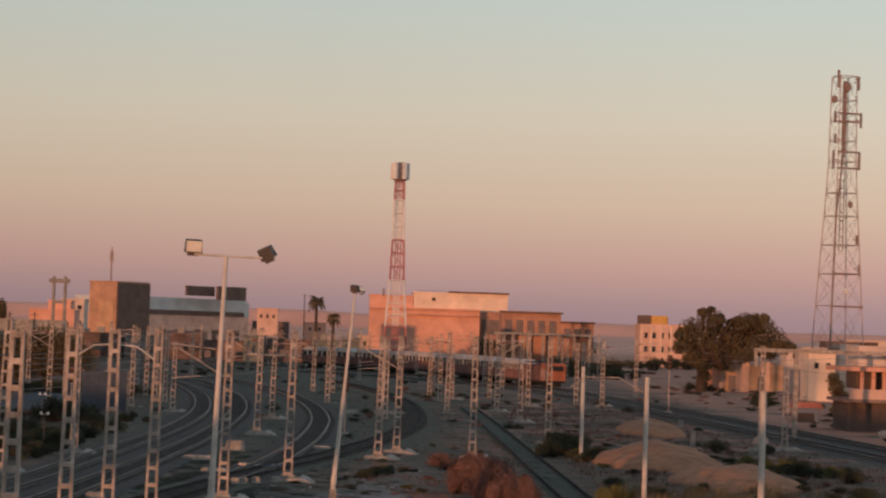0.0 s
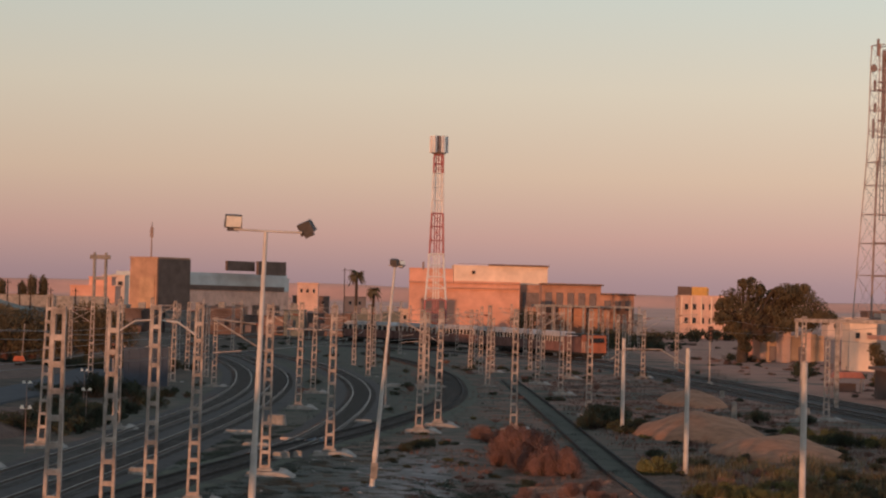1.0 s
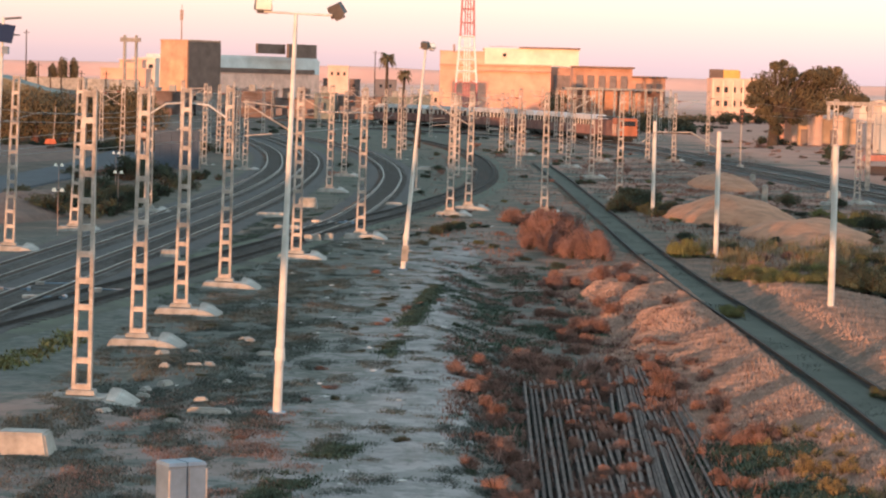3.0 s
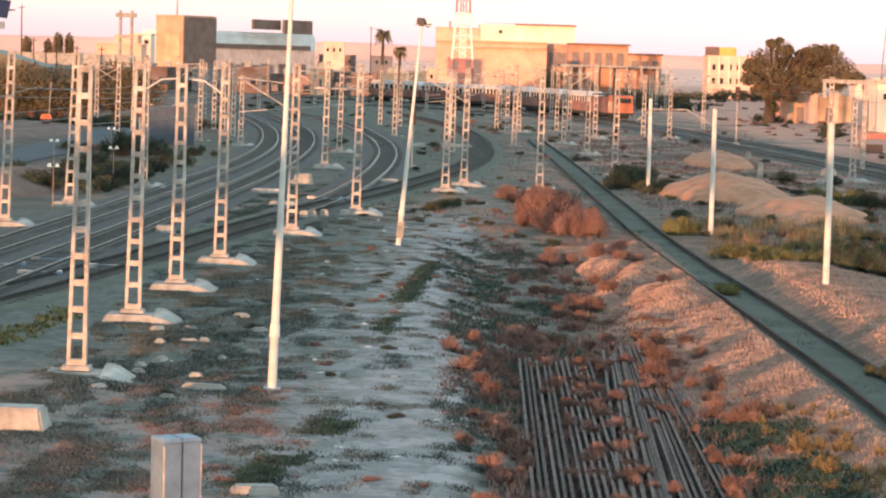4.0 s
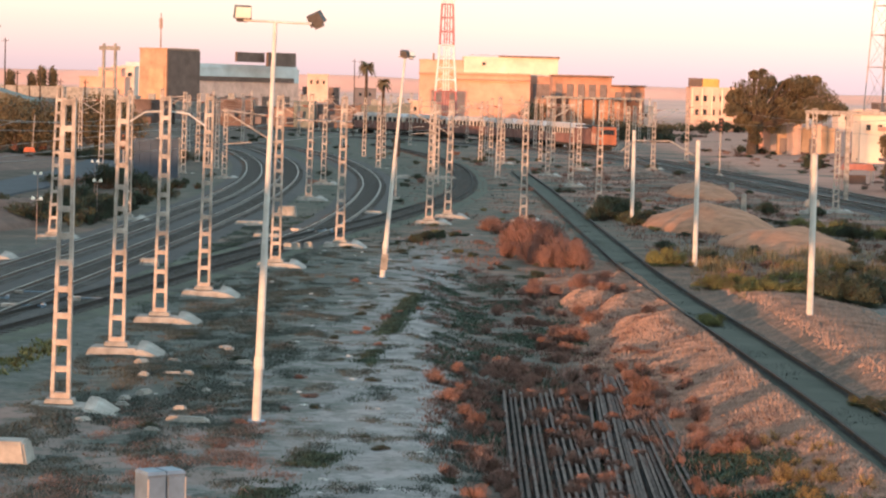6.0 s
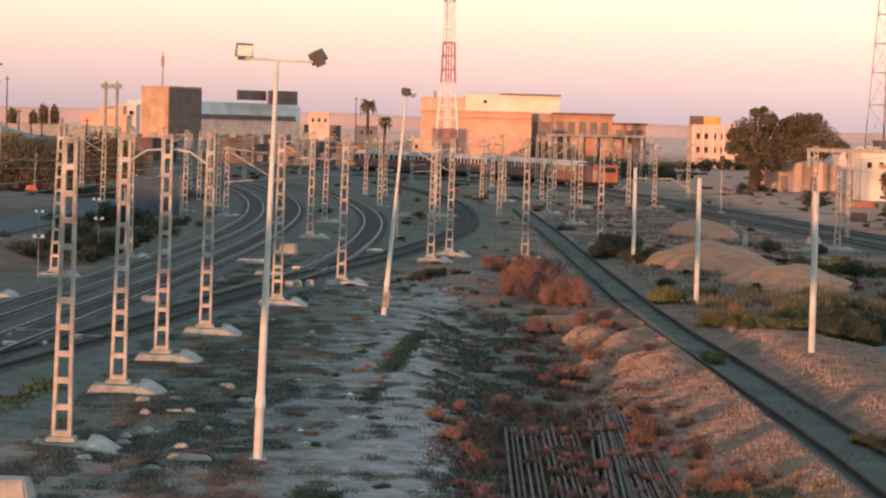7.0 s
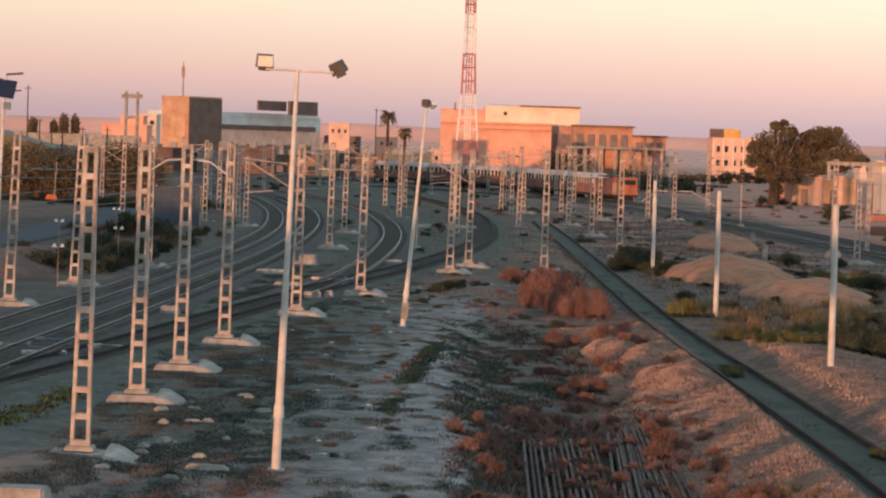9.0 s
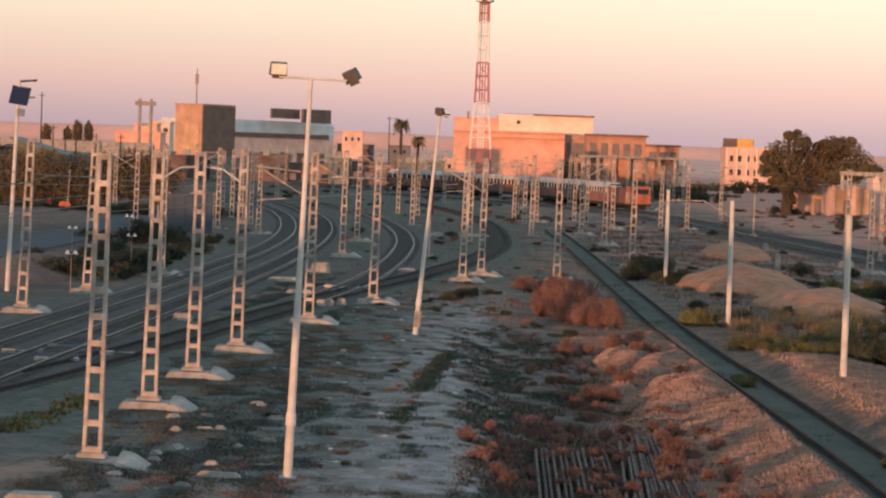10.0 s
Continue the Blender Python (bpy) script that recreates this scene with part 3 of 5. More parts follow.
for n in range(96):
    y = 225 + 300 * (n / 96) ** 1.05 + FAR.uniform(-6, 6)
    x = FAR.uniform(-0.135, 0.125) * y
    if on_track(x, y):
        x += 4.5 if not on_track(x + 4.5, y) else -4.5
    if min(abs(x / y - b) for b in bearings) < 0.0017:   # no two in one line
        continue
    if x / y > 0.112 or x / y < -0.095 and n % 3:   # few at the road side, none before the big tree
        continue
    bearings.append(x / y)
    src = FAR.choice((mast_plain, mast_left, mast_right))
    copy_thing(src, pose(x, y, -0.3, 0, FAR.uniform(0, 0.8), FAR.uniform(-14, 14)) @ Matrix.Diagonal((1, 1, FAR.uniform(0.92, 1.06), 1)))


# ---- plain round posts with brackets, beside the disused track ----
def round_post(x, y, h, label, arm):
    t = thing("catenary_post", label, "catenary post", "round posts beside the disused track")
    part("pole", tube((0, 0, -0.1), (0, 0, h), 0.125, 0.11, 14), M_POST, t)
    part("cap", tube((0, 0, h), (0, 0, h + 0.05), 0.12, 0.10, 14), M_MAST, t)
    if arm:
        bm = tube((0, -0.1, h - 0.65), (2.35, -0.1, h - 0.62), 0.04)
        bm_tube(bm, (2.35, -0.1, h - 0.62), (4.3, -0.1, h - 1.75), 0.04)
        bm_tube(bm, (0, -0.1, h - 0.7), (-0.85, -0.1, h - 1.35), 0.035)
        part("bracket", bm, M_MAST, t)
    t.matrix_basis = pose(x, y, ground_z(x, y))
    return t


round_post(14.47, 161.0, 6.15, "pale round post with a long bent bracket", True)
round_post(14.29, 123.4, 6.25, "pale round post standing by the sandy heap", False)
round_post(14.9, 91.4, 5.95, "pale round post standing on a gravel bank", False)


# ---- lamp posts ----
def floodlight(parent, p, yaw, tilt, size=1.0, deep=0.26, roll=0):
    f = part("floodlight", box((0, 0, 0), (0.46 * size, deep, 0.34 * size), top=0.9), M_LAMP, parent, "square floodlight housing")
    f.matrix_basis = pose(*p, tilt, roll, yaw)
    part("glass", box((0, -deep / 2 - 0.005, 0), (0.40 * size, 0.02, 0.28 * size)), M_LENS, f, "pale glass front")
    part("yoke", box((0, 0.03, -0.2 * size), (0.30 * size, 0.05, 0.12)), M_LAMP, f)
    return f


def lamp_post(x, y, h, lean_x, label, twin):
    t = thing("lamp_post", label, "lamp post", "yard lamp posts")
    part("pole", tube((0, 0, 0), (0, 0, h * 0.45), 0.115, 0.085, 14), M_POST, t)
    part("upper_pole", tube((0, 0, h * 0.45), (0, 0, h), 0.075, 0.05, 12), M_POST, t)
    part("collar", tube((0, 0, 1.35), (0, 0, 1.65), 0.135, 0.125, 14), M_POST, t)
    part("base_plate", box((0, 0, 0.03), (0.42, 0.42, 0.06)), M_CAB, t)
    if twin:
        part("crossarm", tube((-0.80, 0, h + 0.02), (0.90, 0, h + 0.02), 0.03), M_POST, t)
        floodlight(t, (-0.82, -0.05, h + 0.22), 12, 8, 0.95, 0.2)
        floodlight(t, (1.0, 0.05, h + 0.15), 148, -24, 0.9, 0.16, 22)
    else:
        part("crossarm", tube((-0.3, 0, h), (0.35, 0, h), 0.03), M_POST, t)
        floodlight(t, (-0.05, -0.08, h + 0.16), 150, -24, 0.8, 0.2)
        floodlight(t, (0.24, 0.1, h + 0.13), 40, -24, 0.7, 0.2)
        part("junction_box", box((0.02, -0.02, 0.75), (0.30, 0.26, 0.72)), M_CONC, t)
    t.matrix_basis = pose(x, y, 0, 0, math.degrees(math.atan2(lean_x, h)), 0)
    return t


lamp_post(-3.70, 62.0, 10.0, 0.28, "white lamp post with two floodlights on a crossarm", True)
lamp_post(-1.12, 110.7, 9.9, 0.80, "leaning white lamp post with small floodlights", False)

solar = thing("solar_lamp_post", "leaning pale post carrying a dark solar panel", "lamp post")
part("pole", tube((0, 0, 0), (0, 0, 11.3), 0.13, 0.08, 12), M_POST, solar)
part("solar_panel", box((0.12, -0.25, 10.45), (1.0, 0.05, 1.05), rx=radians(-25), ry=radians(6)), M_SOLAR, solar, "dark blue solar panel")
part("upper_arm", tube((0, 0, 11.2), (0.95, 0, 11.32), 0.06), M_LAMP, solar)
part("lower_arm", tube((0, 0, 10.35), (0.9, 0, 10.4), 0.04), M_LAMP, solar)
part("lamp_head", box((0.2, -0.1, 9.55), (0.35, 0.3, 0.4)), M_CAB, solar)
solar.matrix_basis = pose(-23.2, 132.6, 0, 0, 1.9, 0)

# ---- equipment cabinet near the bridge ----
cabinet = thing("equipment_cabinet", "pale grey metal equipment cabinet with two doors", "cabinet")
part("body", box((-0.19, 0, 0.76), (0.36, 0.52, 1.46)), M_CAB, cabinet)
part("body", box((0.19, 0, 0.76), (0.36, 0.52, 1.46)), M_CAB, cabinet)
for s in (-0.19, 0.19):
    part("roof", box((s, 0, 1.515), (0.375, 0.58, 0.06), top=0.86), M_CAB, cabinet)
part("plinth", box((0, 0, 0.03), (0.86, 0.60, 0.14)), M_CONC, cabinet)
for s in (-1, 1):
    d = part("door", box((s * 0.19, -0.27, 0.79), (0.32, 0.03, 1.32)), M_CAB, cabinet)
    part("hinge_strip", box((s * 0.36, -0.275, 0.79), (0.022, 0.035, 1.26)), M_MAST, d)
cabinet.matrix_basis = pose(-4.32, 44.1, 0, 0, 0, 31)

# ---- pile of old rails ----
PILE = random.Random(5)
pile = thing("rail_pile", "dark rusty old rails laid side by side among weeds", "rail stack")
rail_meshes = []
for v in range(3):
    bm = bmesh.new()
    prof = RAIL_PROFILE
    a = [bm.verts.new((u, -15, w)) for u, w in prof]
    b = [bm.verts.new((u, 15, w)) for u, w in prof]
    for k in range(len(prof)):
        bm.faces.new((a[k], a[(k + 1) % 10], b[(k + 1) % 10], b[k]))
    bm.faces.new(a[::-1])
    bm.faces.new(b)
    me = mesh_of(bm, "old_rail", M_OLDRAIL)
    me.materials.append(M_OLDHEAD)
    me.polygons[5].material_index = 1
    rail_meshes.append(me)
def lay_rail(xf, xn, y, z):
    xf, xn = xf + PILE.uniform(-0.03, 0.03), xn + PILE.uniform(-0.04, 0.04)
    ob = part("old_rail", rail_meshes[PILE.randrange(3)], None, pile)
    ob.matrix_basis = pose((xf + xn) / 2, y, z, 0, 0, -math.degrees(math.atan((xf - xn) / 26)))


for n in range(13):      # a straight bundle
    lay_rail(2.84 + 0.172 * n, 2.2 + 0.168 * n, 57.6 + PILE.uniform(-0.9, 0.5), -0.47 + PILE.uniform(0, 0.04))
for n in range(5):       # a few strays between the bundles
    lay_rail(5.45 + 0.13 * n, 4.0 + 0.21 * n, 58.8 + PILE.uniform(-1.5, 1.5), -0.46 + PILE.uniform(0, 0.05))
for n in range(10):      # a bundle fanned out towards the bridge
    lay_rail(5.92 + 0.075 * n, 4.55 + 0.135 * n, 61.0 + PILE.uniform(-0.8, 0.8), -0.45 + 0.05 * (n % 2) + PILE.uniform(0, 0.03))
for n in range(4):       # outer rails that slid off it
    lay_rail(6.74 + 0.13 * n, 6.0 + 0.15 * n, 56.4 + PILE.uniform(-0.6, 0.8), -0.44 + PILE.uniform(0, 0.03))

# ---- train standing on the far curve ----
def along(pts, dist):
    line = smooth_line(pts, 1.0)
    s = 0.0
    for a, b in zip(line, line[1:]):
        l = (b - a).length
        if s + l >= dist:
            q = a + (b - a) * ((dist - s) / l)
            return q, math.degrees(math.atan2((b - a).y, (b - a).x))
        s += l
    return line[-1], 0.0


def rail_coach():
    t = thing("rail_coach", "rust-red coach with a pale roof and window pillars", "rail coach", "coaches of the train")
    part("underframe", box((0, 0, 0.85), (17.0, 2.4, 0.4)), M_BLACK, t)
    part("body", box((0, 0, 1.75), (17.4, 2.7, 1.4)), M_WAGON, t)
    part("window_band", box((0, 0, 2.85), (17.2, 2.62, 0.85)), M_GLASS, t)
    part("roof", box((0, 0, 3.62), (17.4, 2.7, 0.7), top=0.84), M_COACHR, t)
    for i in range(11):
        part("pillar", box((-8.4 + 1.68 * i, 0, 2.86), (0.5, 2.72, 0.86)), M_WAGONL, t)
    for s in (-6.0, 6.0):
        bm = box((s, 0, 0.6), (2.8, 1.9, 0.3))
        for dx in (-1.0, 1.0):
            bm_tube(bm, (s + dx, -0.85, 0.47), (s + dx, 0.85, 0.47), 0.45, n=14)
        part("bogie", bm, M_BLACK, t)
    return t


def locomotive():
    t = thing("locomotive", "orange locomotive at the end of a goods train", "locomotive")
    part("body", box((1.9, 0, 2.25), (10.2, 2.7, 2.3), top=0.96), M_WAGON, t)
    cab = part("cab", box((-5.1, 0, 2.4), (3.7, 2.8, 2.6), top=0.95), M_LOCO, t, "orange driving cab")
    for i in range(3):
        part("pale_stripe", box((-6.2 + 1.1 * i, 0, 2.0), (0.35, 2.84, 1.6)), M_WAGONL, cab)
    part("underframe", box((0, 0, 1.0), (14.6, 2.6, 0.35)), M_BLACK, t)
    part("roof", box((0, 0, 3.7), (13.2, 2.3, 0.25), top=0.9), M_BLACK, t)
    for s in (-1, 1):
        part("windscreen", box((s * 6.95, 0, 2.95), (0.12, 2.1, 0.7)), M_GLASS, t)
        part("bogie", box((s * 4.3, 0, 0.6), (3.6, 2.0, 0.6)), M_BLACK, t)
    return t


dist = 277.0
q, a = along(TRACK_6, dist)
locomotive().matrix_basis = pose(q.x, q.y, 0.1, 0, 0, a)
first = rail_coach()
for n in range(6):
    q, a = along(TRACK_6, dist + 16.6 + 18.1 * n)
    if n == 0:
        first.matrix_basis = pose(q.x, q.y, 0.1, 0, 0, a)
    else:
        copy_thing(first, pose(q.x, q.y, 0.1, 0, 0, a))


# ---- towers ----
def lattice_tower(name, label, x, y, levels, bands, bar, yaw=0, brace=0.5):
    """levels: (height, width); bands: a material for each bay."""
    t = thing(name, label, "telecom tower")
    for i, ((z0, w0), (z1, w1)) in enumerate(zip(levels, levels[1:])):
        lo = [Vector((sx * w0 / 2, sy * w0 / 2, z0)) for sx, sy in ((-1, -1), (1, -1), (1, 1), (-1, 1))]
        hi = [Vector((sx * w1 / 2, sy * w1 / 2, z1)) for sx, sy in ((-1, -1), (1, -1), (1, 1), (-1, 1))]
        ring = bmesh.new()
        for k in range(4):
            bm_tube(ring, hi[k], hi[(k + 1) % 4], bar * 0.6, n=5)
        sec = part("tower_section", ring, bands[i], t)
        for k in range(4):
            part("leg", tube(lo[k], hi[k], bar, n=6), bands[i], sec)
            part("brace", tube(lo[k], hi[(k + 1) % 4], bar * brace, n=5), bands[i], sec)
            part("brace", tube(lo[(k + 1) % 4], hi[k], bar * brace, n=5), bands[i], sec)
    t.matrix_basis = pose(x, y, 0, 0, 0, yaw)
    return t


lv = [(0, 5.4), (2.8, 5.1), (5.6, 4.85), (8.4, 4.6), (11.0, 4.2), (13.6, 3.8), (16.2, 3.4), (18.8, 3.1), (21.8, 2.9), (24.9, 2.7), (27.9, 2.5), (30.9, 2.35), (33.9, 2.2), (36.9, 2.1), (39.0, 2.05), (41.0, 2.0)]
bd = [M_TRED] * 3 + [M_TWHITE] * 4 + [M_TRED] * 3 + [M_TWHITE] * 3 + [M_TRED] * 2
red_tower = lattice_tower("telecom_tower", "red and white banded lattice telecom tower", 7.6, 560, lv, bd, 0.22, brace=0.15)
for k in range(6):
    w = 2 * math.pi * k / 6
    part("antenna_panel", box((1.75 * math.cos(w), 1.75 * math.sin(w), 43.4), (0.7, 0.45, 3.8), rz=w), M_TWHITE, red_tower)
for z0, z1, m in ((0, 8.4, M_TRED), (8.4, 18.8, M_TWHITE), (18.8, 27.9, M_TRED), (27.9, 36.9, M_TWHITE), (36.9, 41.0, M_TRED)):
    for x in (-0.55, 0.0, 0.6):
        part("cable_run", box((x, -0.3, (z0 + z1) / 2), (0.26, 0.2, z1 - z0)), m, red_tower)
part("headframe", tube((0, 0, 40.8), (0, 0, 45.4), 0.45), M_TGREY, red_tower)
part("head_ring", tube((0, 0, 41.2), (0, 0, 41.6), 1.3, 1.8, 12), M_TGREY, red_tower)
lv2 = [(0, 9.0), (7, 8.4), (14.5, 7.5), (20, 6.8), (25, 6.2), (30, 5.5), (34, 5.0), (39.4, 4.5), (43, 4.4), (46.4, 4.3), (50, 4.2), (54.2, 4.0)]
grey_tower = lattice_tower("telecom_tower", "tall pale lattice telecom tower with one shade-dark leg and aerials", 80.8, 420, lv2, [M_TPALE] * 11, 0.13, yaw=17, brace=0.34)
for n in range(5):   # added dark run: paints one leg's shade, then climbs the middle
    (z0, w0), (z1, w1) = lv2[n + (1 if n else 0)] if n else lv2[0], lv2[n + 2] if n else lv2[2]
    part("cable_tray", tube((-w0 / 2, -w0 / 2 - 0.2, z0), (-w1 / 2, -w1 / 2 - 0.2, z1), 0.24, n=6), M_TGREY, grey_tower)
part("cable_tray", tube((-2.75, -2.9, 30), (-0.6, -1.6, 41), 0.24, n=6), M_TGREY, grey_tower)
part("cable_tray", box((-0.6, -1.5, 47), (0.75, 0.6, 12.5)), M_TGREY, grey_tower)
for x in (-0.45, 0.45):
    part("ladder_rail", tube((x, -0.3, 24), (x, -0.3, 53), 0.12, n=6), M_TGREY, grey_tower)
for n in range(20):
    part("ladder_rung", box((0, -0.3, 25 + 1.4 * n), (0.9, 0.1, 0.14)), M_TGREY, grey_tower)
for z, w in ((46.2, 6.0), (47.6, 5.6), (41.0, 4.9), (38.2, 5.0), (14.4, 8.0), (20.0, 7.0), (7.2, 8.6)):
    part("platform_rail", box((0.0, -w / 2, z), (w, 0.22, 0.32)), M_TGREY, grey_tower)
for x, z, h in ((-3.2, 39.6, 3.2), (3.2, 39.6, 3.2), (-2.9, 43.2, 1.6), (3.4, 46.6, 2.6), (-3.0, 47.0, 2.0), (2.6, 53.0, 2.4), (-2.4, 53.6, 3.0), (3.2, 26.0, 1.6), (3.9, 21.0, 1.5)):
    part("aerial", box((x, -1.8, z), (0.5, 0.35, h)), M_TGREY, grey_tower)
    part("aerial_bracket", box((x * 0.82, -1.8, z), (abs(x) * 0.36, 0.12, 0.14)), M_TGREY, grey_tower)
part("dish", tube((-0.4, -2.1, 52.2), (-0.4, -2.6, 52.2), 0.95, 0.8, 16), M_TGREY, grey_tower)
part("dish", tube((-3.4, -1.9, 50.0), (-3.4, -2.4, 50.0), 0.7, 0.6, 14), M_TGREY, grey_tower)
part("dish", tube((1.2, -1.9, 32.0), (1.2, -2.3, 32.0), 0.6, 0.5, 14), M_TGREY, grey_tower)
part("dish", tube((-0.2, -3.7, 17.0), (-0.2, -4.1, 17.0), 0.6, 0.5, 14), M_TWHITE, grey_tower)
part("equipment_hut", box((0.5, -3.0, 4.0), (4.6, 3.2, 8.0)), M_WHITEW, grey_tower)
grey_tower.matrix_basis = pose(80.8, 420, 0, 0, 0, 17) @ Matrix.Diagonal((0.76, 0.76, 0.985, 1))


# ---- buildings ----
def window_row(parent, x0, x1, y, z, n, w, h):
    for i in range(n):
        x = x0 + (x1 - x0) * (i + 0.5) / n
        win = part("window", box((x, y - 0.03, z), (w, 0.14, h)), M_GLASS, parent)
        part("sill", box((x, y - 0.12, z - h / 2 - 0.06), (w + 0.2, 0.22, 0.1)), M_WHITEW, win)


def block(parent, name, x0, x1, y0, depth, z1, material, z0=0.0, label="", roof=True):
    b = part(name, box(((x0 + x1) / 2, y0 + depth / 2, (z0 + z1) / 2), (x1 - x0, depth, z1 - z0)), material, parent, label)
    if roof:
        part("parapet", box(((x0 + x1) / 2, y0 + depth / 2, z1 + 0.15), (x1 - x0 + 0.3, depth + 0.3, 0.3)), material, b)
    return b


def corner_block(parent, name, corner, left, right, turn, z0, z1, material, label="", roof=0.35):
    """A block seen by its corner: its right-hand face is turned by this many degrees away from the yard."""
    a = radians(turn)
    u, v = Vector((-math.sin(a), math.cos(a))), Vector((math.cos(a), math.sin(a)))
    c = Vector(corner)
    bm = bmesh.new()
    foot = [c, c + v * right, c + v * right + u * left, c + u * left]
    lo = [bm.verts.new((p.x, p.y, z0)) for p in foot]
    hi = [bm.verts.new((p.x, p.y, z1)) for p in foot]
    for k in range(4):
        bm.faces.new((lo[k], lo[(k + 1) % 4], hi[(k + 1) % 4], hi[k]))
    bm.faces.new(lo[::-1])
    bm.faces.new(hi)
    b = part(name, bm, material, parent, label)
    if roof:
        mid = sum(foot, Vector((0, 0))) / 4
        part("parapet", box((mid.x, mid.y, z1 + roof / 2), (right + 0.4, left + 0.4, roof), rz=a), material, b)
    return b


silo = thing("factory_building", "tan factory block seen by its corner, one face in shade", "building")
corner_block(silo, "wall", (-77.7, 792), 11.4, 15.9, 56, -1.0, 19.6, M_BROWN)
# thin dark sheet over the right face paints its shade
corner_block(silo, "dark_wall", (-77.5, 791.7), 0.5, 16.2, 56, -1.0, 19.4, M_DARKW, "right side of the block, darkened for shade", roof=0)
part("pale_panel", box((-81.2, 794.2, 8.6), (6.0, 0.3, 9.6), rz=radians(-34)), M_TANL, silo)
part("mast", tube((-80.8, 801, 19), (-80.8, 801, 31.2), 0.28, 0.13), M_TGREY, silo)
part("mast_aerial", box((-80.8, 801, 27.9), (1.0, 0.6, 3.2)), M_TGREY, silo)

hall = thing("factory_hall", "long pale teal clad factory hall with its front in shade", "building")
corner_block(hall, "hall_wall", (-72.6, 850), 34, 57, 56, 10.0, 14.4, M_TEAL)
corner_block(hall, "lower_wall", (-72.6, 850), 34, 57, 56, -1.0, 10.0, M_BLUSH, "pale blush lower wall", roof=0)
corner_block(hall, "hall_roof", (-72.4, 851), 33, 55.5, 56, 14.7, 15.9, M_TEAL, roof=0)
corner_block(hall, "dark_band", (-72.4, 849.6), 1.0, 54, 56, 10.0, 11.6, M_DARKW, roof=0)
corner_block(hall, "roof_sign", (-60.4, 860), 0.9, 15.6, 56, 16.8, 20.2, M_DARKW, "dark rooftop panel", roof=0)
corner_block(hall, "roof_tank", (-50.2, 869), 1.0, 16.2, 56, 15.6, 20.4, M_DARKW, "dark rooftop housing", roof=0)
for i in range(5):
    q = 4.0 + 10.5 * i
    corner_block(hall, "loading_door", (-72.6 + q * math.cos(radians(56)) + 0.17, 850 + q * math.sin(radians(56)) - 0.11), 0.4, 5.5, 56, -1.0, 5.0, M_DARKW, roof=0)

plant = thing("cement_works", "large windowless pink and cream works building", "building")
block(plant, "front_wall", 12.6, 33.2, 700, 26, 13.6, M_PINKW)
block(plant, "side_block", 2.1, 14.7, 716, 24, 17.2, M_PINKW)
block(plant, "upper_block", 14.8, 41.9, 716, 26, 18.3, M_CREAM, z0=6.0, label="cream upper storey set back")
block(plant, "dark_bay", 33.3, 42.0, 704, 12, 13.0, M_BRICK)
part("dark_opening", box((37.5, 703.9, 9.0), (6.5, 0.4, 4.2)), M_OPEN, plant)
part("vent", box((20.5, 715.8, 16.6), (0.9, 0.4, 0.9)), M_GLASS, plant)
part("eaves_band", box((17.6, 699.7, 13.3), (31.2, 0.4, 0.3)), M_BRICK, plant)
block(plant, "low_side_block", 2.1, 12.6, 700.2, 15, 13.4, M_PINKW)
part("ledge", box((22.9, 699.4, 11.9), (20.8, 0.9, 0.35)), M_BRICK, plant)
part("roof_edge", box((33.5, 715.6, 18.8), (17.5, 0.8, 0.45)), M_DARKW, plant)
part("white_box", box((43.4, 702, 12.6), (4.2, 5.0, 2.6)), M_WHITEW, plant)
part("roof_pipe", tube((6.0, 710, 17), (6.0, 710, 19.2), 0.3), M_TGREY, plant)
part("roof_rail", box((28, 716.2, 19.0), (24, 0.12, 0.12)), M_TGREY, plant)

wing = thing("terrace_building", "low red-brown building with open bays", "building")
block(wing, "wall", 36.8, 52.3, 652, 14, 13.2, M_BRICK)
block(wing, "lower_wing", 52.3, 61.0, 652, 14, 10.9, M_BRICK)
for i in range(5):
    part("bay_opening", box((38.5 + 2.9 * i, 651.9, 9.4), (1.7, 0.4, 3.4)), M_OPEN, wing)
for i in range(3):
    part("bay_opening", box((54 + 2.7 * i, 651.9, 8.0), (1.6, 0.4, 2.6)), M_OPEN, wing)
part("eave", box((44.6, 651.2, 13.2), (16.4, 1.6, 0.4)), M_DARKW, wing)
part("eave", box((56.7, 651.2, 10.9), (9.2, 1.6, 0.4)), M_DARKW, wing)
part("canopy", box((47, 646, 7.6), (26, 10, 0.5)), M_CONC, wing)
for i in range(7):
    part("canopy_column", box((35 + 4 * i, 641.5, 3.7), (0.5, 0.5, 7.4)), M_CONC, wing)

flats = thing("apartment_house", "cream two-storey flat-roofed house with dark windows", "building")
block(flats, "wall", 73.0, 86.6, 650, 12, 10.9, M_BLUSH)
window_row(flats, 73.5, 86.2, 650, 8.2, 6, 0.9, 1.5)
window_row(flats, 73.5, 86.2, 650, 4.6, 6, 0.9, 1.5)
for i in range(5):
    part("wall_rib", box((73.3 + 2.6 * i, 649.85, 7.2), (0.35, 0.4, 7.2)), M_CREAM, flats)
part("roof_sign", box((74.1, 651, 12.3), (3.6, 0.6, 2.3)), M_DARKW, flats, "dark rooftop sign panel")
part("stair_head", box((78.2, 653, 12.1), (4.4, 4, 2.2)), M_YELLOW, flats)
part("yellow_sign", box((78.0, 650.8, 12.25), (4.0, 0.5, 2.3)), M_YELLOW, flats, "ochre rooftop sign panel")

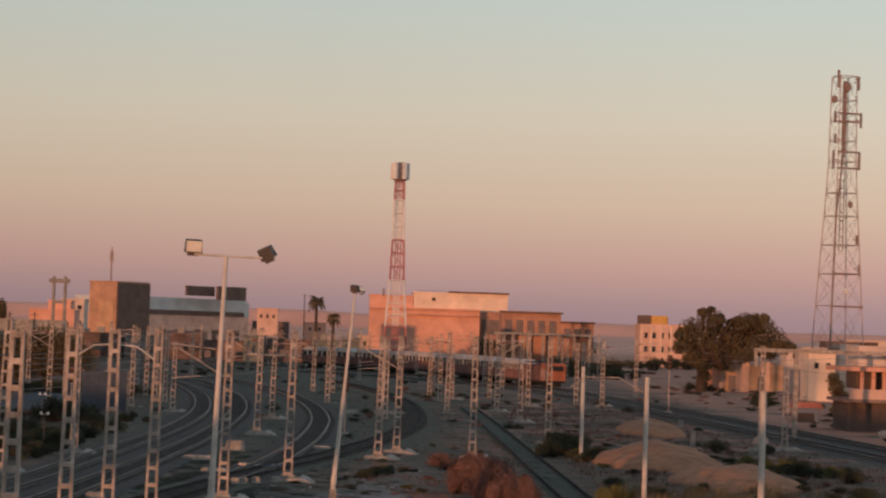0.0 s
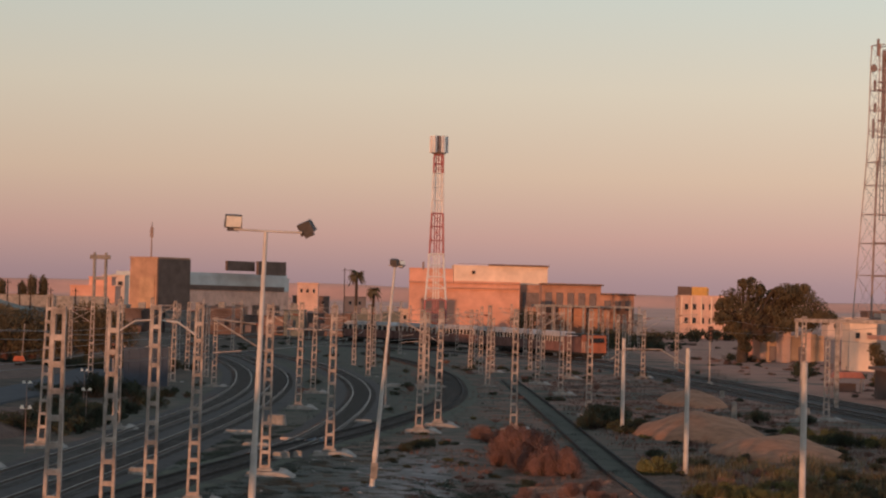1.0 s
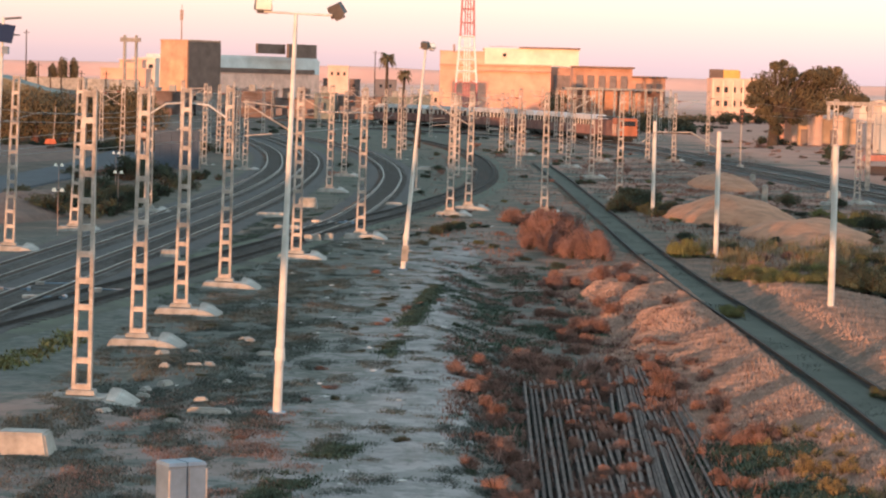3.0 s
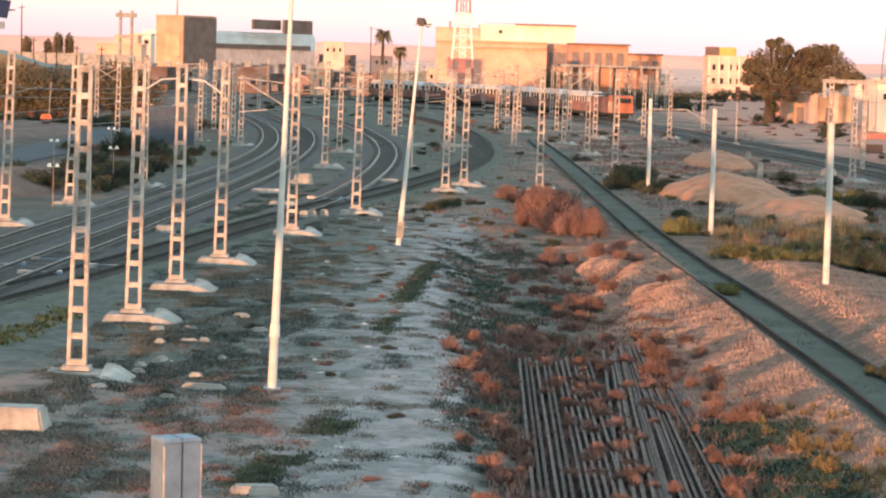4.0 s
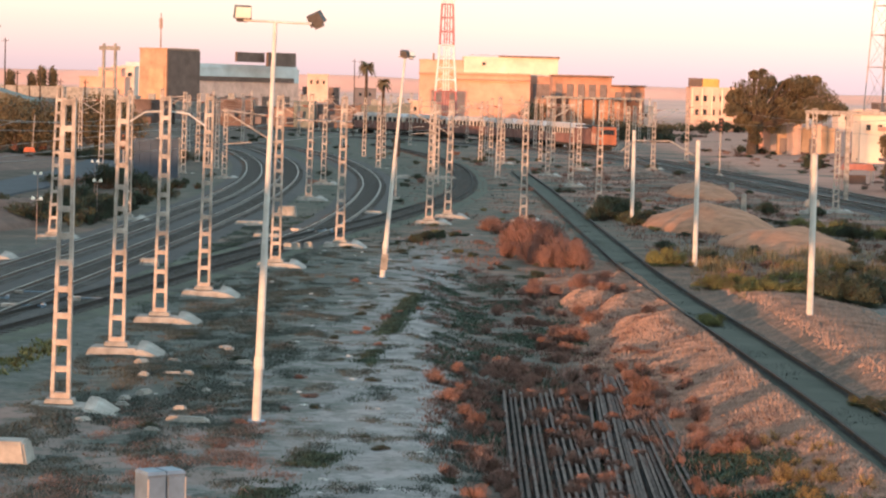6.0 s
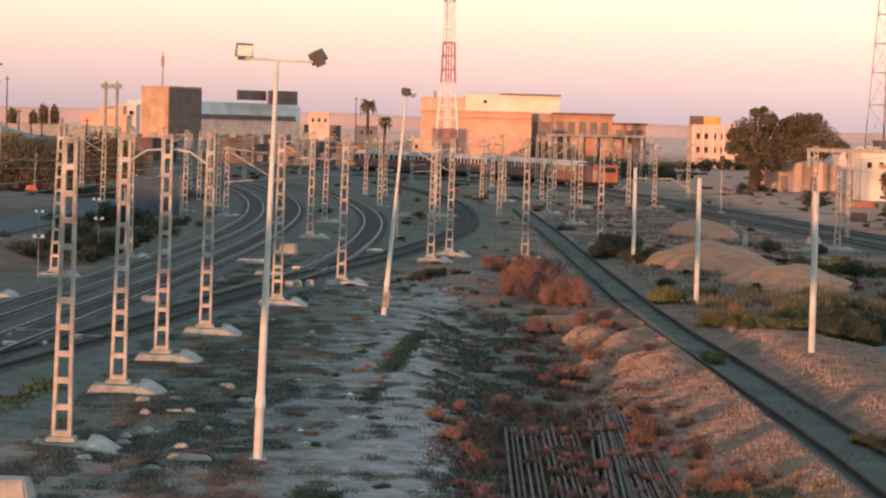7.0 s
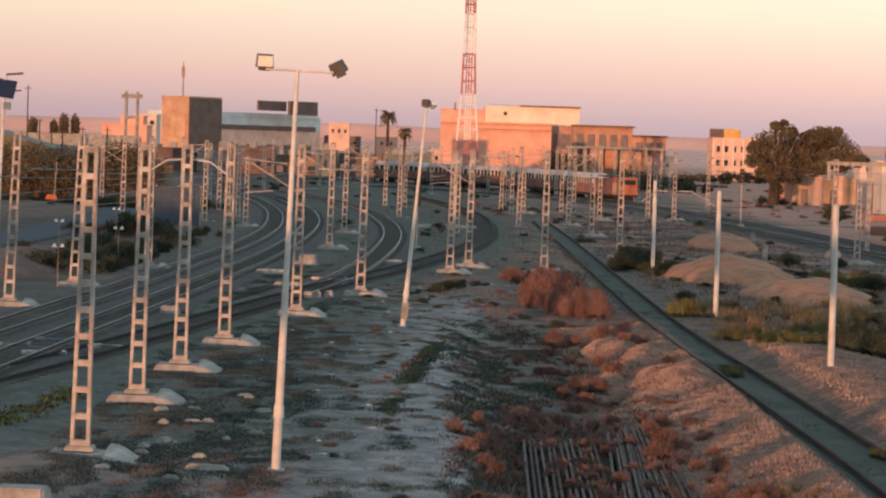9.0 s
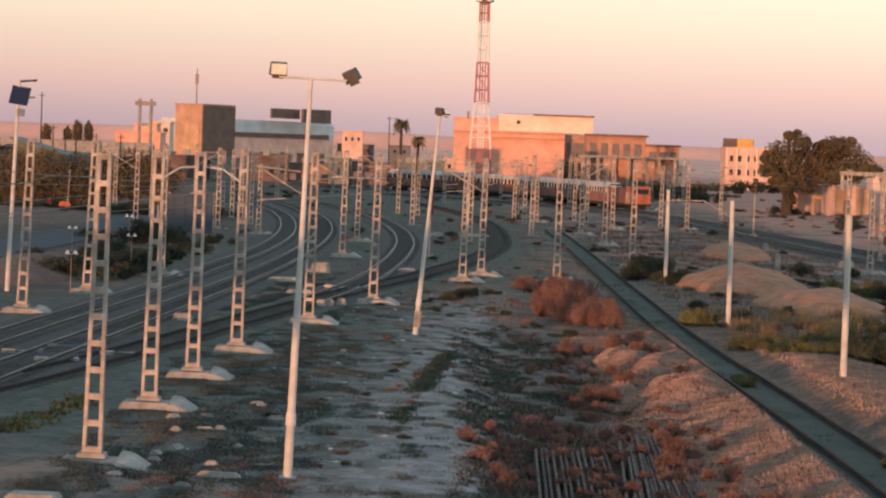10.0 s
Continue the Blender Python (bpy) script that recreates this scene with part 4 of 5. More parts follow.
ruin = thing("ruined_house", "roofless pink plastered house with broken wall tops", "ruin")
RU = random.Random(4)
x = 54.3
while x < 65.2:
    w = RU.uniform(0.9, 1.7)
    part("wall_piece", box((x + w / 2, 383, 2.3), (w - 0.02, 0.5, 4.4 + RU.uniform(-0.9, 0.7)), top=RU.uniform(0.9, 1.0)), RU.choice((M_PINKW, M_BLUSH, M_TANL)), ruin)
    x += w
for y0 in (387, 392):
    part("cross_wall", box((59.8, y0, 2.0), (10.6, 0.5, 3.6 + RU.uniform(0, 0.8))), M_PINKW, ruin)
for xx in (57.4, 61.9):
    part("doorway", box((xx, 382.72, 1.3), (1.1, 0.1, 2.4)), M_OPEN, ruin)

shed = thing("station_house", "two-storey house with a columned terrace and white upper wall", "building")
# dull brown here stands for shadow over the ground floor
part("lower_wall", box((50.6, 234, 1.3), (12.0, 7.6, 2.8)), M_DULL, shed, "ground floor wall dulled for shade")
part("terrace_slab", box((50.4, 233.6, 2.9), (12.8, 9.0, 0.3)), M_DULL, shed)
part("balustrade", box((50.5, 229.4, 3.5), (12.0, 0.25, 0.95)), M_BLUSH, shed)
# dark tone paints the recess shade behind the columns
part("back_wall", box((51.2, 235, 4.9), (11.0, 5.0, 1.9)), M_DARKW, shed)
for i in range(10):
    part("column", box((45.65 + 1.03 * i, 229.5, 4.75), (0.36, 0.36, 1.7)), M_PINKW, shed)
part("eave", box((50.2, 232.6, 5.85), (13.2, 8.4, 0.4)), M_PINKW, shed)
part("white_wall", box((48.6, 233.2, 7.05), (6.4, 6.0, 1.9)), M_WHITEW, shed, "white upper storey wall")
part("side_room", box((53.6, 233.6, 7.2), (3.6, 5.4, 2.4)), M_BRICK, shed)
window_row(shed, 45.6, 51.6, 230.2, 7.25, 4, 0.5, 0.4)
creamh = thing("village_house", "cream rendered house behind the ruin", "building")
block(creamh, "wall", 61.5, 65.2, 340, 6, 6.5, M_CREAM)
window_row(creamh, 61.8, 65.0, 340, 4.9, 2, 0.6, 0.8)
stall = thing("shelter", "small shelter with a red canopy", "shelter")
part("canopy", box((0, 0, 1.75), (3.4, 1.8, 0.6), top=0.8), M_REDC, stall, "red cloth canopy")
for sx in (-1.5, 1.5):
    for sy in (-0.75, 0.75):
        part("post", tube((sx, sy, -0.1), (sx, sy, 1.6), 0.05), M_MAST, stall)
part("counter", box((0, 0.1, 0.45), (1.7, 1.0, 0.9)), M_DULL, stall)
shed.matrix_basis = pose(0.9, 0, 0)
stall.matrix_basis = pose(45.6, 253, 0)


def parked_car(x, y, rz, label, paint):
    t = thing("car", label, "car")
    bm = box((0, 0, 0.62), (4.3, 1.7, 0.62), top=0.96)
    bmesh.ops.bevel(bm, geom=bm.edges[:], offset=0.12, segments=3, affect='EDGES')
    part("body", bm, paint, t)
    bm = box((0.1, 0, 1.16), (2.5, 1.5, 0.52), top=0.72)
    bmesh.ops.bevel(bm, geom=bm.edges[:], offset=0.07, segments=2, affect='EDGES')
    part("glazing", bm, M_GLASS, t, "dark car windows")
    bm = box((0.1, 0, 1.43), (1.9, 1.2, 0.08), top=0.9)
    part("roof", bm, paint, t)
    for sx in (-1.35, 1.35):
        for sy in (-0.8, 0.8):
            w = part("wheel", tube((sx, sy - 0.1, 0.31), (sx, sy + 0.1, 0.31), 0.31, n=16), M_BLACK, t)
            part("rim", tube((sx, sy - 0.11, 0.31), (sx, sy + 0.11, 0.31), 0.18, n=12), M_CAB, w)
    for sy in (-0.55, 0.55):
        part("headlight", box((-2.13, sy, 0.7), (0.08, 0.36, 0.16)), M_LENS, t)
    t.matrix_basis = pose(x, y, 0, 0, 0, rz)


parked_car(46.2, 209, 8, "white parked car beside the station house", M_WHITEW)

pinkhouse = thing("village_house", "low pink rendered house with a stepped roofline", "building")
block(pinkhouse, "wall", -66.5, -57.5, 500, 10, 9.4, M_PINKW)
block(pinkhouse, "upper_room", -63.0, -58.5, 502, 7, 11.2, M_PINKW, z0=9.4)
window_row(pinkhouse, -66.5, -58, 500, 6.6, 4, 0.9, 1.2)
whitehouse = thing("village_house", "white rendered house with dark windows", "building")
block(whitehouse, "wall", -67.3, -62.3, 560, 9, 12.0, M_WHITEW)
window_row(whitehouse, -67.1, -62.5, 560, 10.4, 3, 1.0, 0.9)
window_row(whitehouse, -67.1, -62.5, 560, 7.0, 3, 1.0, 0.9)
WK = random.Random(17)
x = -66.0
while x < 0:
    w, h = WK.uniform(4, 10), WK.uniform(3.4, 6.0)
    ws = thing("workshop", "low plain workshop behind the yard", "building", "workshops behind the yard")
    block(ws, "wall", x, x + w - 0.4, 528 + WK.uniform(0, 8), 10, h, WK.choice((M_DULL, M_DULL, M_CONC, M_ROOFG)))
    for k in range(int(w / 2.5)):
        part("opening", box((x + 1.3 + 2.4 * k, 527.8, h - 2.6), (1.3, 0.5, 1.5)), M_OPEN, ws)
    if WK.random() < 0.6:
        part("roof_vent", box((x + w * 0.4, 534, h + 0.9), (1.4, 2.0, 1.3)), M_CONC, ws)
    x += w
cabin = thing("signal_cabin", "small cream signal cabin among the masts", "building")
block(cabin, "wall", -22.9, -18.4, 546, 5, 11.2, M_BLUSH)
window_row(cabin, -22.7, -18.6, 546, 9.7, 3, 0.5, 0.8)
pipe = thing("pipe_barrier", "long pale pipe carried on short posts", "pipeline")
part("pipe", tube((-22, 483, 2.1), (12, 478, 2.1), 0.16), M_WHITEW, pipe)
for i in range(10):
    part("support", box((-21.5 + 3.7 * i, 483 - 0.55 * i, 1.0), (0.25, 0.25, 2.2)), M_CONC, pipe)

# scattered low houses on the plain behind
RH = random.Random(21)
for i in range(22):
    y = RH.uniform(640, 980)
    x = RH.uniform(-0.19, 0.20) * y
    w, dp, h = RH.uniform(7, 16), RH.uniform(7, 12), RH.uniform(4.5, 9.0)
    if 0.085 < x / y < 0.114:   # open plain beside the apartment house
        continue
    mt = RH.choice((M_PINKW, M_DULL, M_BRICK, M_WHITEW, M_DULL))
    name = {M_PINKW.name: "pink", M_DULL.name: "dull brown", M_BRICK.name: "red-brown", M_WHITEW.name: "white"}[mt.name]
    hs = thing("village_house", "distant low %s flat-roofed house" % name, "building", "houses on the plain")
    block(hs, "wall", x, x + w, y, dp, h, mt)
    window_row(hs, x + 0.5, x + w - 0.5, y, h - 2.2, max(2, int(w / 3)), 0.9, 1.2)

# H-shaped pole pair with a transformer
hp = thing("pole_pair", "tall twin pole carrying a crossbeam", "power pole")
for s in (-0.75, 0.75):
    part("pole", tube((s, 0, 0), (s, 0, 13.6), 0.24, 0.2), M_CONC, hp)
for z in (13.0, 10.2, 7.5):
    part("crossbeam", box((0, -0.05, z), (2.7 if z > 12 else 1.7, 0.55, 0.55 if z > 12 else 0.4)), M_CONC, hp)
hp.matrix_basis = pose(-40.0, 330, 0)

# portal frame on the right
portal = thing("portal_frame", "pale steel portal frame over the far tracks", "gantry")
part("beam", box((40.8, 212, 7.4), (14.4, 0.37, 0.32)), M_MAST, portal)
part("drop_post", box((33.8, 212, 6.65), (0.23, 0.23, 1.4)), M_MAST, portal)
for xx in (37.3, 47.9):
    part("column", box((xx, 212, 3.6), (0.37, 0.37, 7.3)), M_MAST, portal)


# ---- trees and scrub ----
def leaf_cloud(bm, rnd, centres, n, size, asp=0.3, feathery=False):
    """Many small tilted leaf sprays scattered round the given clump centres."""
    for cx, cy, cz, rx, ry, rz in centres:
        for _ in range(n):
            v = Vector((rnd.gauss(0, 1), rnd.gauss(0, 1), rnd.gauss(0, 1)))
            if feathery:      # thins out towards the tips
                v *= 0.52
                if v.length > 1.12:
                    v *= rnd.uniform(0.5, 1.0) / v.length
            else:
                v = v.normalized() * rnd.uniform(0.2, 1.0) ** 0.5 * max(0.5, rnd.gauss(1.0, 0.12))
            p = Vector((cx + v.x * rx, cy + v.y * ry, max(0.02, cz + v.z * rz)))
            s = size * rnd.uniform(0.6, 1.4)
            q = Euler((rnd.uniform(0, 6.3), rnd.uniform(0, 6.3), rnd.uniform(0, 6.3))).to_matrix()
            c = [bm.verts.new(p + q @ Vector(u) * s) for u in ((-0.5, -asp, 0), (0.5, -asp * 0.8, 0.1), (0.4, asp, 0), (-0.35, asp, 0.12))]
            bm.faces.new(c)


def big_tree(x, y, clumps, trunk_h, label, seed, leaf=0.7, n=260, kind="tree", girth=0.55, feathery=False):
    rnd = random.Random(seed)
    t = thing("tree", label, kind)
    bm = tube((0, 0, -0.2), (0.2, 0, trunk_h), girth, girth * 0.65, 10)
    part("trunk", bm, M_BARK, t)
    for cx, cy, cz, rx, ry, rz in clumps:
        part("limb", tube((0.2, 0, trunk_h * 0.85), (cx * 0.9, cy * 0.9, cz), girth * 0.45, girth * 0.13, 6), M_BARK, t)
    bm = bmesh.new()
    leaf_cloud(bm, rnd, clumps, n, leaf, 0.3, feathery)
    part("crown", bm, M_LEAF, t, "dense dark green crown")
    t.matrix_basis = pose(x, y, 0)
    return t


TR = random.Random(9)
cl = []
for cx, cz, r in ((-1.6, 5.0, 1.0), (0.4, 3.9, 1.3), (-3.4, 6.6, 1.2), (-1.2, 9.6, 2.2), (1.0, 11.2, 1.9), (-2.4, 8.0, 1.8), (3.2, 9.6, 1.9), (0.6, 8.0, 2.3), (5.0, 7.6, 1.9), (5.4, 9.4, 1.9), (6.4, 10.9, 1.6), (8.0, 11.0, 1.5), (7.4, 9.2, 1.8), (9.4, 10.2, 1.9), (11.2, 8.6, 1.9),
                  (12.6, 7.2, 1.5), (8.6, 7.4, 1.9), (6.2, 5.8, 1.6), (10.4, 6.2, 1.5), (-0.8, 5.6, 1.8), (2.8, 6.0, 1.9), (3.4, 4.2, 1.3), (0.5, 2.4, 1.1), (0.3, 1.2, 0.9)):
    cl.append((cx, TR.uniform(-1.5, 1.5), cz, r, r, r * 0.8))
for _ in range(46):   # ragged sprays round the outline
    q = TR.choice(cl[:22])
    w = TR.uniform(-0.6, 3.7)
    r = TR.uniform(0.45, 0.85)
    cl.append((q[0] + math.cos(w) * q[3] * 0.85, q[1] + TR.uniform(-1, 1), q[2] + math.sin(w) * q[3] * 0.72, r, r, r * 0.75))
cl = [(a, b, c, r * 1.02, r * 1.02, z * 1.02) for a, b, c, r, _, z in cl]
big_tree(51.9, 378, cl, 4.6, "broad dark tree with a lumpy two-part crown", 1, 0.26, 820, girth=0.9, feathery=True)


def palm_tree(x, y, h, r, seed):
    rnd = random.Random(seed)
    t = thing("palm_tree", "tall palm with a small drooping crown", "palm tree", "palms behind the yard")
    part("trunk", tube((0, 0, -0.3), (0.1, 0, h), 0.34, 0.24, 8), M_BARK, t)
    bm = bmesh.new()
    for k in range(76):   # arching fronds, the outer ones hanging
        w, up = rnd.uniform(0, 6.28), rnd.uniform(-0.1, 1.5)
        l = r * rnd.uniform(0.8, 1.15)
        row = []
        for n in range(6):
            a = n / 5
            q = Vector((0.1 + math.cos(w) * l * a * (1 - 0.15 * up), math.sin(w) * l * a * (1 - 0.15 * up), h + l * (up * a - 1.0 * a * a)))
            side = Vector((-math.sin(w), math.cos(w), 0.35)) * 0.28 * (1 - abs(2 * a - 0.8) * 0.7)
            row.append((bm.verts.new(q - side), bm.verts.new(q + Vector((0, 0, 0.06))), bm.verts.new(q + Vector((side.x, side.y, -side.z)))))
        for (a0, b0, c0), (a1, b1, c1) in zip(row, row[1:]):
            bm.faces.new((a0, b0, b1, a1))
            bm.faces.new((b0, c0, c1, b1))
    part("crown", bm, M_LEAF, t, "dark drooping fronds")
    t.matrix_basis = pose(x, y, 0)


palm_tree(-8.3, 450, 12.4, 1.75, 2)
palm_tree(-5.2, 452, 9.6, 1.5, 3)
for i, (x, y, h, r) in enumerate(((-90, 560, 10.2, 1.5), (-83, 560, 11.2, 1.4), (-80.8, 562, 10.9, 1.4), (-86, 565, 9.8, 1.3), (32, 640, 7, 3.5),
                                  (36.5, 455, 4.4, 3.4), (46, 460, 4.0, 3.2), (41, 470, 3.8, 3.0))):
    if i < 4:   # narrow dark trees, leafy from the ground up
        big_tree(x, y, [(0, 0, h * k, r * (1.25 - 0.55 * k), r * (1.25 - 0.55 * k), h * 0.16) for k in (0.25, 0.4, 0.55, 0.7, 0.84, 0.92)], h * 0.5, "narrow dark tree at the edge of the yard", 30 + i, 0.36, 420, girth=0.2, feathery=True)
        continue
    big_tree(x, y, [(0, 0, h - r * 0.8, r * 0.8, r * 0.8, r * 0.8), (r * 0.4, 0.5, h * 0.66, r, r, h * 0.2), (-r * 0.4, 0, h * 0.5, r, r, h * 0.2), (0, 0, h * 0.3, r, r, h * 0.2)],
             max(1.0, h * 0.5), "rounded dark green tree at the edge of the yard", 30 + i, 0.32, 620, feathery=True)


def shrub(name, label, group, material, seed, r=0.5, flat=0.7, n=1900, leaf=0.06):
    rnd = random.Random(seed)
    t = thing(name, label, "shrub", group)
    bm = bmesh.new()
    for _ in range(26):
        w, l = rnd.uniform(0, 6.3), rnd.uniform(0.4, 0.85) * r
        bm_tube(bm, (0, 0, -0.05), (math.cos(w) * l, math.sin(w) * l, flat * r * rnd.uniform(0.4, 1.05)), 0.010, 0.004, 3)
    part("branchwork", bm, M_BARK, t)
    bm = bmesh.new()
    lobes = []
    for _ in range(9):
        u, v, k = rnd.uniform(-0.55, 0.55), rnd.uniform(-0.55, 0.55), rnd.uniform(0.24, 0.48)
        lobes.append((u * r, v * r, flat * r * rnd.uniform(0.25, 1.0 - 0.6 * math.hypot(u, v)), k * r, k * r, flat * k * r))
    leaf_cloud(bm, rnd, lobes, n // 9, leaf, 0.13, True)
    part("foliage", bm, material, t)
    return t


dry = [shrub("dry_shrub", "russet dried-up shrub on bare earth", "dry shrubs", M_DRY, 50 + i, 0.5, 0.9, 1500, 0.05) for i in range(4)]
olive = [shrub("olive_shrub", "yellowish olive shrub beside the track", "olive shrubs", M_GREENB, 60 + i, 0.6, 0.9) for i in range(3)]
dark = [shrub("dark_shrub", "dark green low shrub", "dark shrubs", M_DARKB, 70 + i, 0.6, 0.75) for i in range(3)]
bushy = [shrub("dry_bush", "dense russet dried-up bush at the gravel bank", "dry bushes", M_RUSSET, 55 + i, 0.5, 1.15, 6500, 0.035) for i in range(3)]
low = [shrub("scrub_bush", "low soft russet scrub on dull soil", "low scrub", M_DRY, 97 + i, 0.6, 0.7, 1300, 0.055) for i in range(3)]
straw = [shrub("straw_shrub", "thin yellow wiry weed on gravel", "wiry weeds", M_STRAW, 90 + i, 0.45, 1.0, 420, 0.05) for i in range(3)]
used = {}


def plant_shrub(kinds, x, y, s, rnd, tall=1.0, lift=0.0):
    src = rnd.choice(kinds)
    if 10.1 < x < 13.5 and 96 < y < 260 and s < 1.4:   # the disused track stays clear
        return
    if y > 100 and on_track(x, y):
        return
    s *= GAIN[src["category"] if src["group"] not in GAIN else src["group"]]
    size = Vector((s * rnd.uniform(0.85, 1.2), s * rnd.uniform(0.85, 1.2), tall * s * rnd.uniform(0.8, 1.1)))
    place = pose(x, y, ground_z(x, y) - 0.02 + lift, 0, 0, rnd.uniform(0, 360))
    if src.name not in used:
        used[src.name] = size
        src.matrix_basis = place @ Matrix.Diagonal((*size, 1))
    else:
        first = used[src.name]
        copy_thing(src, place @ Matrix.Diagonal((size.x / first.x, size.y / first.y, size.z / first.z, 1)))


def clump(kinds, x, y, wide, deep, count, small, large, tall=1.0):
    """A loose group of shrubs round one spot."""
    for _ in range(count):
        plant_shrub(kinds, x + SH.gauss(0, wide), y + SH.gauss(0, deep), SH.uniform(small, large), SH, tall)


GAIN = {"shrub": 1.0, "dry shrubs": 1.55, "dark shrubs": 1.3, "olive shrubs": 0.9, "wiry weeds": 0.8}
SH = random.Random(77)
# the big russet bush and its neighbours at the head of the gravel bank
for x, y, s in ((6, 130, 2.7), (6.9, 127, 3.2), (7.7, 124, 2.4), (6.5, 134, 2.7), (8.5, 120, 1.5), (7.3, 130, 2.8), (5.2, 127, 1.5), (6.2, 124, 1.6), (8.1, 121.5, 1.9), (5.4, 131, 1.9), (7.1, 122, 1.5)):
    plant_shrub(bushy, x, y, s, SH, 1.15)
for x, y, s in ((4.8, 151, 1.2), (5.3, 148, 0.9), (8.9, 105, 0.8), (8.2, 104, 0.6),
                (6.4, 108, 0.8), (5.8, 112, 0.7), (6.9, 93, 0.75), (6.2, 88, 0.6), (5.0, 82, 0.6), (4.3, 78, 0.5), (6.8, 98, 0.6), (3.6, 99, 0.5), (4.3, 95, 0.6), (5.2, 104, 0.6), (9.4, 96, 0.5)):
    plant_shrub(dry, x, y, s, SH)
for _ in range(84):   # small puffs of dry weed among the old rails
    plant_shrub(dry, SH.uniform(1.5, 7.0), SH.uniform(46, 78), SH.uniform(0.26, 0.5), SH, 1.1, 0.12)
for _ in range(26):   # a thicker drift where the strays lie
    plant_shrub(dry, SH.gauss(4.55, 0.45), SH.uniform(50, 72), SH.uniform(0.3, 0.5), SH, 1.1, 0.12)
for _ in range(34):   # and along the edge of the way
    y = SH.uniform(47, 74)
    plant_shrub(dry, SH.gauss(1.75, 0.4), y, SH.uniform(0.3, 0.6), SH)
for _ in range(20):
    plant_shrub(dry, SH.uniform(6.6, 8.8), SH.uniform(47, 76), SH.uniform(0.22, 0.5), SH)
for _ in range(34):
    y = SH.uniform(70, 104)
    plant_shrub(dry, SH.uniform(1.8, 5.0) + (y - 70) * 0.05, y, SH.uniform(0.22, 0.55), SH)
for _ in range(16):
    y = SH.uniform(48, 110)
    plant_shrub(dry, SH.uniform(-6, 0.5), y, SH.uniform(0.2, 0.45), SH, 0.6)
for x, y, s in ((11.6, 93, 0.75), (14.4, 110, 1.3), (15.3, 108, 1.6), (13.8, 112, 1.1), (16.2, 111, 1.4), (17.0, 108, 1.3), (13.3, 124, 1.7), (17.9, 114, 1.2), (18.8, 111, 1.2), (20.0, 113, 1.1), (12.4, 68, 0.6), (12.9, 66, 0.7)):
    plant_shrub(olive, x, y, s, SH)
for _ in range(75):   # wiry yellow weeds over the gravel near the bridge
    y = SH.uniform(45, 61)
    plant_shrub(straw, SH.triangular(7.9, 10.4, 9.3), y, SH.uniform(0.3, 0.75), SH, 1.45)
for x, y, s in ((17.9, 101, 1.5), (18.8, 103, 1.5), (20.0, 101, 1.6), (12.9, 166, 1.9), (14.0, 170, 2.1), (15.2, 175, 2.0), (0.9, 139, 1.0), (0.3, 137, 0.9), (1.7, 141, 1.0),
                (-22.3, 146, 2.4), (-21.9, 149, 2.6), (-23.5, 148, 2.3), (-25.4, 156, 2), (-26.5, 158, 1.6), (-21.0, 150, 2.2), (-22.7, 166, 2.8), (-22.0, 168, 2.4), (-21.0, 164, 1.6), (-24.2, 198, 2.8), (-23.4, 203, 3.0), (-17.8, 182, 1.6), (26, 180, 1.6), (27, 150, 1.7), (29, 146, 1.6), (24, 118, 1.5), (22, 121, 1.3), (25.5, 124, 1.5)):
    plant_shrub(dark, x, y, s, SH)
for _ in range(44):
    y = SH.uniform(50, 140)
    plant_shrub(dark, SH.uniform(-8, 1.0) + (y - 50) * 0.02, y, SH.uniform(0.2, 0.55), SH, 0.55)
for _ in range(44):
    y = SH.uniform(185, 330)
    plant_shrub(dark + low, SH.uniform(-0.02, 0.12) * y, y, SH.uniform(0.5, 1.3), SH)
for _ in range(70):   # low soft scrub over the dull soil on both sides of the disused track
    plant_shrub(low + low + dark + olive, SH.uniform(1.5, 9.8), SH.uniform(110, 178), SH.uniform(0.3, 0.75), SH, 0.7)
for _ in range(80):
    plant_shrub(low + dark + olive, SH.uniform(13.6, 31), SH.uniform(118, 225), SH.uniform(0.35, 0.95), SH, 0.7)
# soft scrub at the foot of the lamp posts and in front of the heaps
clump(olive, 13.4, 124, 0.45, 1.6, 6, 0.9, 1.7, 1.25)
clump(olive, 14.0, 107, 0.8, 1.8, 9, 0.8, 1.6, 1.1)
clump(dark + olive, 16.2, 107, 0.6, 1.5, 7, 0.8, 1.5)
clump(dark, 17.9, 101.5, 0.6, 1.2, 7, 0.9, 1.6, 1.2)
clump(dark + dark + olive, 18.6, 104, 0.9, 2.0, 7, 0.9, 1.7, 1.3)
clump(olive + low, 18.5, 122, 2.0, 2.5, 8, 0.6, 1.3)
clump(olive + dark, 27.0, 156, 1.4, 4.0, 9, 1.0, 1.9)
clump(dark + dark + olive, 14.6, 170, 1.5, 5.0, 14, 1.2, 2.4)
clump(dark, 13.5, 136, 0.6, 1.5, 6, 0.6, 1.2)
clump(olive, 11.2, 92, 0.2, 0.9, 5, 0.6, 0.9)
clump(olive + dark, 12.8, 67, 0.2, 0.8, 5, 0.4, 0.7)
